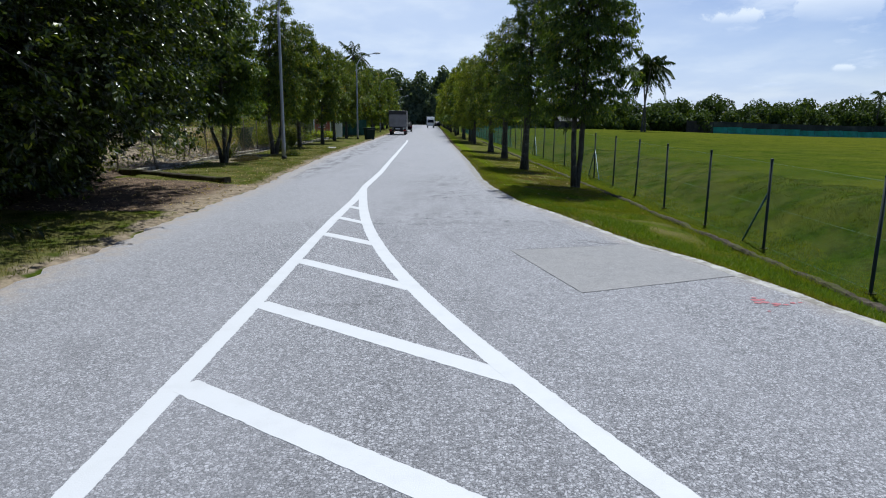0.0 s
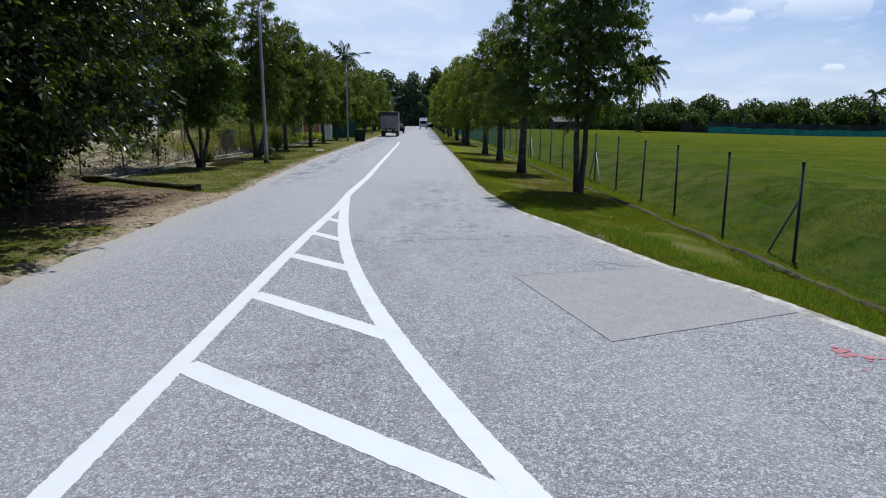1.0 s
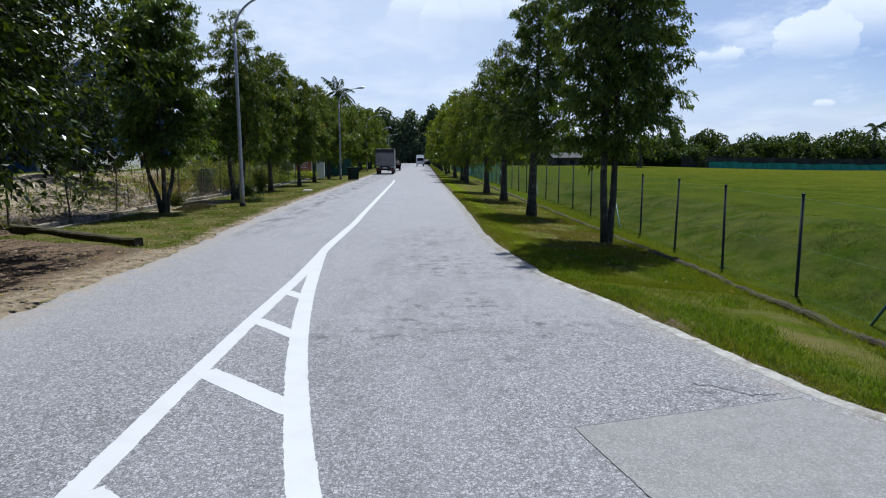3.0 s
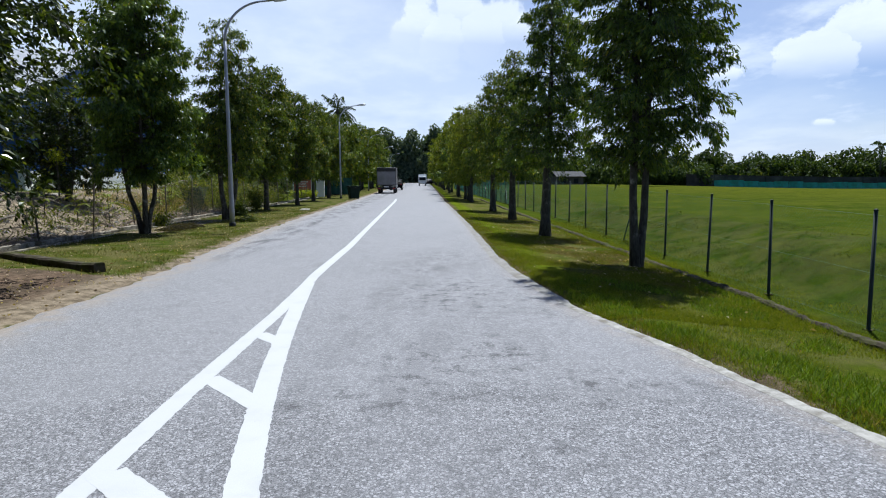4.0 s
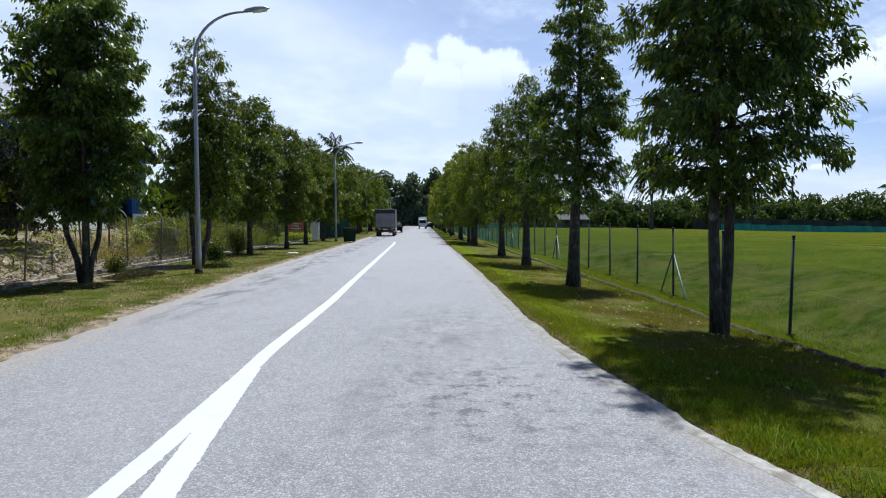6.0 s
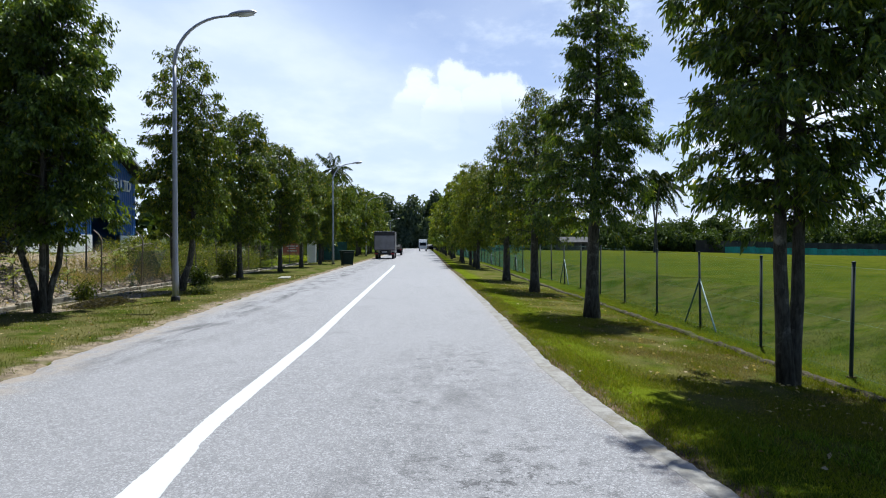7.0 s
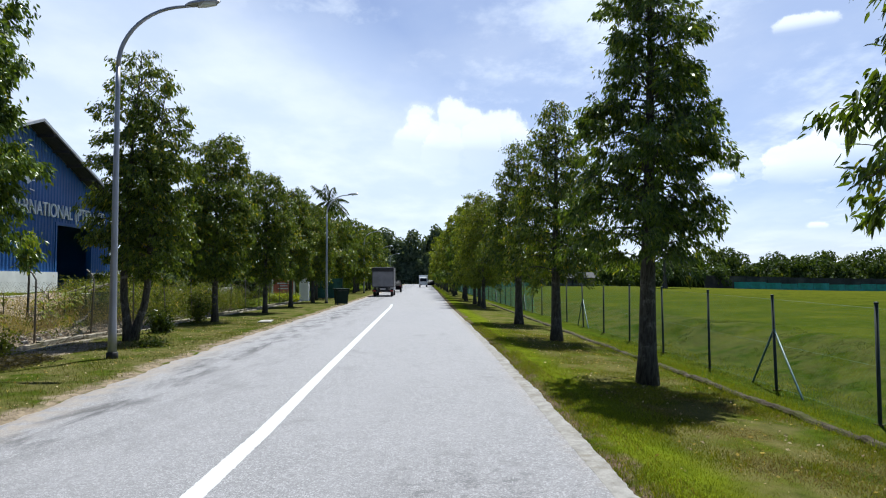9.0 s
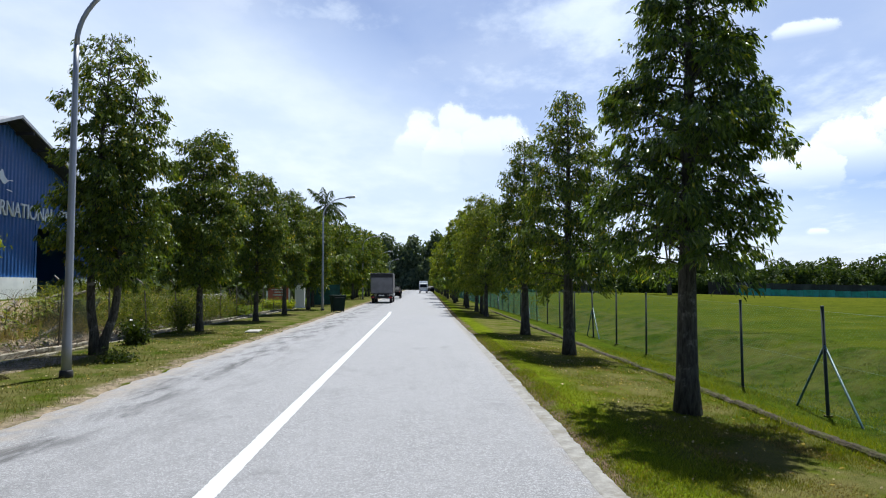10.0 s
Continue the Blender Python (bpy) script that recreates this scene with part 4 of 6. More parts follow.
V_VEE = tree_meshes(15, 7.6, 1.08, 1.6, 2, 29000, (0.118, 0.044), shape="column", mat=M_LEAF_L, stem_r=0.15, nbranch=180, ways=((190, 0.2), (10, 0.26)), crest=0.4, four=False, twigs=5, loose=0.05)
V_COL = tree_meshes(16, 7.2, 1.55, 1.5, 1, 28000, (0.135, 0.052), shape="column", mat=M_LEAF_L, stem_r=0.13, nbranch=140, four=False, twigs=2, crest=0.5, loose=0.06)
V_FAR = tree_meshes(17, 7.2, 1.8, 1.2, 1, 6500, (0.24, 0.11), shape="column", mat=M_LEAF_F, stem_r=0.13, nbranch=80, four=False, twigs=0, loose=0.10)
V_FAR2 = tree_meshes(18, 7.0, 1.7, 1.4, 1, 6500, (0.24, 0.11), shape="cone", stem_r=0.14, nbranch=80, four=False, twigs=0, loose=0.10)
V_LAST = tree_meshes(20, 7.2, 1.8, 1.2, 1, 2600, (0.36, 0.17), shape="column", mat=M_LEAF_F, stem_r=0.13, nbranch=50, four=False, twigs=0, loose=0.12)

V_LEFT = tree_meshes(26, 7.2, 1.75, 1.2, 1, 8000, (0.24, 0.10), shape="column", mat=M_LEAF_L, stem_r=0.13, nbranch=90, four=False, twigs=0, loose=0.10, crest=0.55)
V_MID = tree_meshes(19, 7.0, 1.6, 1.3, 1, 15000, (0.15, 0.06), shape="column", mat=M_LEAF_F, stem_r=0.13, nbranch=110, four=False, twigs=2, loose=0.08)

LAB_R = "slender roadside tree with drooping narrow dark green leaves"
LAB_L = "leafy roadside tree with dense olive green crown"


def gz(x, y):
    return float(ground_z(x, y))


def plant(name, meshes, label, x, y, rz, s=1.0, zs=None, group="roadside trees", tilt=0.0):
    return make_tree(name, meshes, label, "tree", (x, y, gz(x, y) - 0.02), rz, s, group, zs, tilt)


plant("roadside_tree", V_TWIN, "twin-stemmed roadside tree with drooping dark green leaves", 4.17, 17.2, 0)
plant("roadside_tree", V_CONE, LAB_R, 3.55, 23.6, 30, tilt=1.2)
plant("roadside_tree", V_CONE2, LAB_R, 3.56, 31.0, 80)
plant("roadside_tree", V_CONE2, LAB_R, 3.40, 37.3, 200, 1.03)
for k, y in enumerate((50.5, 53.6, 57.2)):
    plant("roadside_tree", V_MID, LAB_R, 3.2 + 0.1 * math.sin(k * 3), y, 70 * k + 20, 0.95)
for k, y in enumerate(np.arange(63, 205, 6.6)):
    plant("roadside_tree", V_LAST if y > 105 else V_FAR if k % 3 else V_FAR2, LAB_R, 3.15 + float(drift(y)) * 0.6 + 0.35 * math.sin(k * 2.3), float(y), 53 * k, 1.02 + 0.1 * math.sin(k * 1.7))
plant("roadside_tree", V_MULTI, "multi-stemmed roadside tree with a tall dense olive green crown", -8.1, 23.5, 15)
plant("roadside_tree", V_VEE, "roadside tree forked into two stems beside the street lamp", -7.78, 30.0, 12, tilt=3.0)
plant("roadside_tree", V_COL, LAB_L, -8.15, 37.6, 40, 0.97)
plant("roadside_tree", V_COL, LAB_L, -7.9, 44.0, 160, 0.93)
for k, y in enumerate((50.6, 57.6)):
    plant("roadside_tree", V_COL, LAB_L, -8.1, y, 110 * k + 70, 0.95)
for k, y in enumerate(np.arange(64, 130, 6.0)):
    plant("roadside_tree", V_LEFT, LAB_L, -8.6 + float(drift(y)) * 0.9 + 0.4 * math.sin(k * 1.9), float(y), 47 * k, 1.0 + 0.028 * k + 0.08 * math.sin(k * 2.1))
for k, y in enumerate(np.arange(136, 176, 7.0)):
    plant("roadside_tree", V_LAST, LAB_L, -8.6 + float(drift(y)) * 0.9, float(y), 61 * k, 0.66 + 0.06 * math.sin(k * 2.1))

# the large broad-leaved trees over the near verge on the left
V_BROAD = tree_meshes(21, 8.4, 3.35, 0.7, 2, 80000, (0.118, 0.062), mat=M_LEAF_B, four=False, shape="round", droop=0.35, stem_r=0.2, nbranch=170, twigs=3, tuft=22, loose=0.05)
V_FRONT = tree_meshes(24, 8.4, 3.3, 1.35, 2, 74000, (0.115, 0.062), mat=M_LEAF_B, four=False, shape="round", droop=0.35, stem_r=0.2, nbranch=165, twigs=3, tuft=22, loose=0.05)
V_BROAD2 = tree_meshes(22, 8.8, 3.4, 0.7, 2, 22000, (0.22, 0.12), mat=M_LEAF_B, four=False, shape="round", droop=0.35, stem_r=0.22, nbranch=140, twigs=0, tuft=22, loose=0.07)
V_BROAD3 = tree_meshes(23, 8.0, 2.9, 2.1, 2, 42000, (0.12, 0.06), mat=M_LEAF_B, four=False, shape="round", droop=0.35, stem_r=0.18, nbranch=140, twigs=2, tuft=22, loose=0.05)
LAB_B = "large spreading broad-leaved tree, dark and dense, over the verge"
# The tree at y 2.4 stays out of view, added for its shade.
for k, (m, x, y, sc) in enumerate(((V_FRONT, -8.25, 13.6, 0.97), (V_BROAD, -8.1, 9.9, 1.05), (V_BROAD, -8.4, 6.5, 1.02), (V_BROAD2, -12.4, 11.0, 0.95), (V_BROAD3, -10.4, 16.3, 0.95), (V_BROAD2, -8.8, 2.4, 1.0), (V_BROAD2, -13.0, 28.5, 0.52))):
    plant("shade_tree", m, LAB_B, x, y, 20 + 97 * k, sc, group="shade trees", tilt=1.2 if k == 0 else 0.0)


# ---- fence of the field ----
FENCE_Y = [2.75, 5.57, 8.39] + [11.7 + 2.8 * k for k in range(40)]


def build_fence():
    root = thing("field_fence", "dark green chain-link fence with steel posts along the playing field", "fence")
    post = Pile()
    post.tube([(0, 0, -0.3), (0, 0, 0.02), (0, 0, 1.86)], [0.03, 0.03, 0.03], 8)
    post.tube([(0, 0, 1.86), (0, 0, 1.88), (0, 0, 1.89)], [0.034, 0.034, 0.012], 8)
    pm = post.mesh("post", M_POST, True)
    br = Pile()
    br.tube([(0, 0, 1.2), (0, -0.90, 0.0), (0, -0.99, -0.12)], 0.022, 6)
    bm_ = br.mesh("brace", M_BRACE, True)
    foot = Pile()
    foot.box(-0.06, 0.06, -0.06, 0.06, -0.2, 0.02)
    fm = foot.mesh("footing", M_KERB)
    for k, y in enumerate(FENCE_Y):
        x, z = float(fence_x(y)), float(fence_z(y))
        rng = np.random.default_rng(k)
        p = part("post", pm, None, root)
        p.matrix_basis = pose(x, y, z, rng.normal(0, 0.5), rng.normal(0, 0.5), 0)
        f = part("footing", fm, None, root)
        f.matrix_basis = pose(x, y, z, 0, 0, rng.uniform(-20, 20))
        if k == 3:
            b = part("brace", bm_, None, root)
            b.matrix_basis = pose(x - 0.02, y, z, 0, 0, 180)
        if k > 3 and (k - 3) % 5 == 0:
            for s in (0, 180):
                b = part("brace", bm_, None, root)
                b.matrix_basis = pose(x - 0.02, y, z, 0, 0, s)
    y0, y1 = FENCE_Y[0], FENCE_Y[-1]
    lines = Pile()
    V, Q = [], []
    H, pitch = 1.74, 0.085

    def strand(ya, za, yb, zb, r):
        t = np.linspace(0, 1, 2)
        ya2, za2 = ya + (yb - ya) * t, za + (zb - za) * t
        p = np.stack([fence_x(ya2), ya2, fence_z(ya2) + za2], -1)
        lines.add(*tube(p, r, 3))

    for y in np.arange(y0 - H, y1, pitch):
        for a, b in ((y, y + H), (y + H, y)):
            ya, yb = a, b
            za, zb = 0.05, 0.05 + H
            lo, hi = min(ya, yb), max(ya, yb)
            if lo < y0 or hi > y1:
                continue
            strand(ya, za, yb, zb, 0.0005 if y < 26 else 0.0008)
    for z in (0.06, 0.9, 1.79):
        yy = np.arange(y0, y1, 2.8)
        p = np.stack([fence_x(yy), yy, fence_z(yy) + z], -1)
        lines.add(*tube(p, 0.002, 3))
    part("chain_link", lines.mesh("chain_link", M_WIRE), None, root, "green coated chain-link mesh")
    net = Pile()
    for y in np.arange(50.0, y1 - H, 0.06):
        for a, b in ((y, y + H), (y + H, y)):
            yy = np.array((a, b))
            net.add(*tube(np.stack([fence_x(yy) + 0.03, yy, fence_z(yy) + np.array((0.05, 0.05 + H))], -1), 0.0017, 3))
    part("netting", net.mesh("netting", M_NETTING), None, root, "teal netting tied to the far fence")


build_fence()


# ---- street lamps ----
def lamp_meshes():
    pole = Pile()
    z = np.linspace(0, 6.02, 12)
    pole.tube(np.stack([0 * z, 0 * z, z], -1), np.interp(z, (0, 1.0, 1.05, 6.02), (0.086, 0.080, 0.070, 0.046)), 14)
    base = Pile()
    base.tube([(0, 0, -0.1), (0, 0, 0.10), (0, 0, 0.12)], [0.115, 0.112, 0.10], 14)
    arm = Pile()
    a = np.linspace(0, np.pi / 2 * 0.93, 12)
    pts = [(1.36 * (1 - math.cos(t)), 0, 6.04 + 1.21 * math.sin(t)) for t in a]
    pts += [(pts[-1][0] + d, 0, pts[-1][2] + d * 0.06) for d in (0.10, 0.2, 0.31)]
    arm.tube(pts, np.linspace(0.046, 0.028, len(pts)), 12, (0, 1, 0))
    tip = np.array(pts[-1])
    head = Pile()
    u = np.linspace(0, 1, 9)
    prof = np.interp(u, (0, 0.12, 0.45, 0.85, 1), (0.045, 0.09, 0.125, 0.10, 0.02))
    ang = np.arange(12) * 2 * np.pi / 12
    V = []
    for i, s in enumerate(u):
        for q in ang:
            V.append((tip[0] - 0.1 + s * 0.72, prof[i] * math.cos(q), tip[2] + 0.01 + 0.07 * s + prof[i] * math.sin(q) * (0.75 if math.sin(q) > 0 else 0.35)))
    head.add(V, grid_faces(9, 12, True))
    lens = Pile()
    V = []
    for s in np.linspace(0.35, 0.9, 6):
        w = 0.10 * math.sin(math.pi * (s - 0.3) / 0.66)
        for q in np.linspace(math.pi, 2 * math.pi, 7):
            V.append((tip[0] - 0.1 + s * 0.72, w * math.cos(q), tip[2] - 0.015 + 0.07 * s + 0.055 * math.sin(q)))
    lens.add(V, grid_faces(6, 7))
    return pole.mesh("pole", M_STEEL, True), base.mesh("base_collar", M_DARK, True), arm.mesh("arm", M_STEEL, True), head.mesh("lamp_head", M_STEEL, True), lens.mesh("lens", M_LENS, True)


LAMP = lamp_meshes()


def street_lamp(x, y, rz):
    ob = thing("street_lamp", "tall galvanised steel street lamp with a curved arm over the road", "street lamp", (x, y, gz(x, y)), rz, "street lamps")
    pole, base, arm, head, lens = LAMP
    part("pole", pole, None, ob)
    part("base_collar", base, None, ob, "black base collar")
    part("arm", arm, None, ob)
    h = part("lamp_head", head, None, ob)
    part("lens", lens, None, h)
    return ob


for x, y in ((-6.46, 26.37), (-6.85, 55.8), (-7.7, 88.5), (-8.3, 121.5), (-8.6, 154.0)):
    street_lamp(x, y, -4)


# ---- drain kerb across the dirt track, left ----
def track_kerb():
    a, b = np.array((-5.5, 15.85)), np.array((-10.3, 19.1))
    t = np.linspace(0, 1, 14)[:, None]
    p = a * (1 - t) + b * t
    d = (b - a) / np.linalg.norm(b - a)
    n = np.array((-d[1], d[0]))
    rng = np.random.default_rng(3)
    V = []
    for i, q in enumerate(p):
        zt = 0.15 + rng.normal(0, 0.012)
        for w, z in ((-0.10, -0.2), (-0.10, zt - 0.03), (-0.07, zt), (0.07, zt), (0.10, zt - 0.03), (0.10, -0.2)):
            c = q + n * (w + rng.normal(0, 0.010))
            V.append((c[0], c[1], z))
    pile = Pile().add(V, grid_faces(14, 6, True), [(0, 1, 2), (0, 2, 3), (0, 3, 4), (0, 4, 5), (78, 80, 79), (78, 81, 80), (78, 82, 81), (78, 83, 82)])
    tagged(new("track_kerb", pile.mesh("track_kerb", M_KERB)), "dark mossy concrete kerb beside the bare earth track", "kerb", kind="structure")


track_kerb()


# ---- old fence on the bank, left ----
def old_fence():
    root = thing("yard_fence", "old rusty chain-link fence with thin cranked posts along the bank", "fence")
    pile = Pile()
    pile.tube([(0, 0, -0.2), (0, 0, 1.55), (-0.10, 0, 1.72), (-0.26, 0, 1.85)], [0.024, 0.022, 0.022, 0.02], 6)
    pm = pile.mesh("post", M_OLDWIRE, True)
    fx = lambda y: -9.75 + drift(y)
    ys = np.arange(18.6, 66, 2.7)
    for k, y in enumerate(ys):
        p = part("post", pm, None, root)
        rng = np.random.default_rng(100 + k)
        p.matrix_basis = pose(float(fx(y)), float(y), 0.05, rng.normal(0, 2), rng.normal(0, 2), rng.uniform(-10, 10))
    lines = Pile()
    H = 1.5
    for y in np.arange(18.6, 64 - H, 0.10):
        for a, b in ((y, y + H), (y + H, y)):
            yy = np.array((a, b))
            lines.add(*tube(np.stack([fx(yy), yy, np.array((0.06, 0.06 + H))], -1), 0.0012, 3))
    part("chain_link", lines.mesh("chain_link", M_OLDWIRE), None, root)
    net = Pile()
    H = 1.2
    for y in np.arange(30.9, 34.4 - H, 0.022):
        for a, b in ((y, y + H), (y + H, y)):
            yy = np.array((a, b))
            net.add(*tube(np.stack([fx(yy) - 0.04, yy, np.array((0.05, 0.05 + H))], -1), 0.0022, 3))
    part("shade_net", net.mesh("shade_net", plain("shade_net", (0.012, 0.03, 0.022), 0.8, 0, 0.1, 3, 0)), None, root, "dark green shade netting")


old_fence()


# ---- factory building on the left ----
def building():
    X, YA, ZA, HALF, SL, G = -18.0, 41.6, 8.65, 7.75, 0.41, 1.0
    ob = thing("factory_building", "blue corrugated steel factory with a pale gabled roof and white lettering", "building", (0, 0, 0))
    # cladding: ribs run upright, with the opening left free
    op0, op1, opz = 44.15, 47.25, 4.28
    wn0, wn1 = 35.1, 37.7
    pile = Pile()
    ys = np.arange(YA - HALF, YA + HALF + 0.01, 0.06)
    ph = (np.arange(len(ys)) % 4)
    dx = np.where(ph < 2, 0.035, 0.0)
    top = ZA - SL * np.abs(ys - YA)
    bot = np.where(((ys > op0) & (ys < op1)) | ((ys > wn0) & (ys < wn1)), opz, G + 0.95)
    V = np.concatenate([np.stack([X + dx, ys, bot], -1), np.stack([X + dx, ys, top], -1), np.stack([X - 0.12 + 0 * dx, ys, top], -1), np.stack([X - 0.12 + 0 * dx, ys, bot], -1)])
    n = len(ys)
    pile.add(V, grid_faces(4, n))
    part("wall_cladding", pile, M_BLUE, ob)
    for a, b in ((YA - HALF, wn0), (wn1, op0), (op1, YA + HALF)):
        part("plinth", Pile().box(X - 0.15, X + 0.12, a, b, G - 0.4, G + 1.0), M_WHITE, ob, "white plastered plinth wall")
    for y0, y1 in ((YA - HALF, YA - HALF + 0.15), (YA + HALF - 0.15, YA + HALF)):
        part("side_wall", Pile().box(X - 24, X - 0.2, y0, y1, G - 0.4, ZA - SL * HALF - 0.05), M_BLUE, ob)
    part("rear_wall", Pile().box(X - 24.2, X - 24, YA - HALF, YA + HALF, G - 0.4, ZA - SL * HALF), M_BLUE, ob)
    fl = Pile()
    fl.box(X - 24, X, YA - HALF, YA + HALF, G - 0.3, G + 0.04)
    part("floor_slab", fl, M_DRAIN, ob)
    for s in (-1, 1):
        r = Pile()
        m = 40
        w = np.linspace(-0.25, HALF + 0.7, 9)
        xs = np.linspace(X + 0.82, X - 24.6, m * 4)
        rib = np.where(np.arange(m * 4) % 4 < 2, 0.03, 0.0)
        V = []
        for t in w:
            V.append(np.stack([xs, np.full(len(xs), YA + s * max(t, 0.0)), ZA + 0.12 - SL * max(t, 0) + rib], -1))
        V = np.concatenate(V)
        r.add(V, grid_faces(9, len(xs)))
        r.add(V - [0, 0, 0.06], grid_faces(9, len(xs)))
        part("roof", r, M_ROOF, ob)
        b = Pile()
        c0, c1 = (YA, ZA + 0.16), (YA + s * (HALF + 0.7), ZA + 0.16 - SL * (HALF + 0.7))
        V = [(x, c[0], c[1] + d) for x in (X + 0.80, X + 0.86) for c in (c0, c1) for d in (-0.10, 0.03)]
        b.add(V, [(0, 1, 3, 2), (4, 6, 7, 5), (0, 4, 5, 1), (2, 3, 7, 6), (1, 5, 7, 3), (0, 2, 6, 4)])
        part("barge_board", b, M_ROOF, ob, "grey metal roof edge")
        for t in np.arange(0.9, HALF, 1.2):
            pu = Pile()
            pu.box(X + 0.02, X + 0.79, YA + s * t - 0.05, YA + s * t + 0.05, ZA - SL * t - 0.10, ZA - SL * t + 0.05)
            part("purlin", pu, M_EAVES_SHADE, ob)
        # Added sheet below the overhang; its near-black colour stands for shade.
        so = Pile()
        V = [(x, YA + s * t, ZA - SL * t + d) for x in (X + 0.04, X + 0.78) for t in (0.0, HALF + 0.6) for d in (0.03, 0.05)]
        so.add(V, [(0, 1, 3, 2), (4, 6, 7, 5), (0, 4, 5, 1), (2, 3, 7, 6), (1, 5, 7, 3), (0, 2, 6, 4)])
        part("eaves_shade_sheet", so, M_EAVES_SHADE, ob, "added near-black sheet for the shade under the roof edge")
    # lettering and a plain emblem
    cu = bpy.data.curves.new("lettering", "FONT")
    cu.body, cu.size, cu.extrude = "INTERNATIONAL (PTE) LTD", 0.93, 0.03
    tmp = bpy.data.objects.new("lettering_curve", cu)
    me = bpy.data.meshes.new_from_object(tmp)
    bpy.data.objects.remove(tmp)
    xs = np.array([q.co.x for q in me.vertices])
    k = 8.5 / (xs.max() - xs.min())
    me.transform(Matrix.Diagonal((k, 1, 1, 1)))
    me.materials.clear()
    me.materials.append(M_WHITE)
    t = part("lettering", me, None, ob, "white raised lettering")
    t.matrix_basis = Matrix(((0, 0, 1, X + 0.08), (1, 0, 0, 40.0), (0, 1, 0, 4.62), (0, 0, 0, 1)))
    em = Pile()
    a = np.linspace(0, 1, 16)
    y = 40.96 + 1.37 * a
    hi = 6.2 + 0.3 * (1 - a) + 0.55 * np.exp(-((a - 0.2) / 0.12) ** 2) + 0.28 * np.exp(-((a - 0.5) / 0.07) ** 2) - 0.3 * a ** 3
    lo = 6.18 - 0.22 * np.exp(-((a - 0.6) / 0.16) ** 2) - 0.05 * a
    V = np.concatenate([np.stack([np.full(16, X + 0.06), y, lo], -1), np.stack([np.full(16, X + 0.06), y, np.maximum(hi, lo + 0.04)], -1)])
    em.add(V, grid_faces(2, 16))
    em.add([(X + 0.06, 41.95, 5.70), (X + 0.06, 42.3, 5.66), (X + 0.06, 42.3, 5.71), (X + 0.06, 41.95, 5.75)], [(0, 1, 2, 3)])
    part("emblem", em, M_WHITE, ob, "plain white emblem")
    # frames of the two openings
    for a, b in ((op0, op1), (wn0, wn1)):
        fr = Pile()
        fr.box(X - 0.2, X + 0.06, a - 0.12, a, G, opz)
        fr.box(X - 0.2, X + 0.06, b, b + 0.12, G, opz)
        fr.box(X - 0.2, X + 0.06, a - 0.12, b + 0.12, opz, opz + 0.15)
        part("opening_frame", fr, M_BLUE, ob)


building()


def yard_ledge():
    """Concrete ledge above the bank, in cast lengths."""
    root = tagged(new("yard_ledge"), "pale concrete ledge at the top of the bank", "ledge", kind="structure")
    for k, y in enumerate(np.arange(16.0, 60.0, 2.75)):
        part("ledge_block", bevelled(-14.75, -14.3, y, y + 2.73, 0.6, 1.06 + 0.008 * math.sin(k * 2.1), 0.015, 1), M_CONC, root)


yard_ledge()


# ---- vehicles ----
M_TYRE = plain("tyre", (0.02, 0.02, 0.02), 0.85)
M_RIM = metal_mat("rim", (0.35, 0.35, 0.36), 0.5, 0.6)
M_CANVAS = plain("grey_cargo_panel", (0.10, 0.098, 0.105), 0.7, 0, 0.2, 1.5)
M_DOORP = plain("pale_door_panel", (0.22, 0.215, 0.225), 0.6, 0, 0.15, 1.5)
M_CHASSIS = plain("chassis", (0.03, 0.03, 0.032), 0.8)
M_GLASS = plain("dark_glass", (0.012, 0.015, 0.018), 0.35, 0, 0.1, 2, 0, 0.08)
M_BLACKCAR = plain("black_car_paint", (0.006, 0.006, 0.007), 0.6, 0, 0.1, 2, 0, 0.03)
M_TAIL = plain("tail_lamp", (0.35, 0.02, 0.02), 0.3, 0, 0.1, 2, 0)
M_PALE = plain("pale_van_paint", (0.62, 0.64, 0.66), 0.35, 0, 0.08, 2, 0)


def wheel(parent, x, y, r, w):
    t = Pile().tube([(-w / 2, 0, 0), (-w / 2 + 0.03, 0, 0), (w / 2 - 0.03, 0, 0), (w / 2, 0, 0)], [r * 0.9, r, r, r * 0.9], 16)
    ob = new("wheel")
    ob.parent, ob.location = parent, (x, y, r)
    part("tyre", t, M_TYRE, ob)
    part("rim", Pile().tube([(-w / 2 - 0.01, 0, 0), (w / 2 + 0.01, 0, 0)], [r * 0.55, r * 0.55], 12), M_RIM, ob)


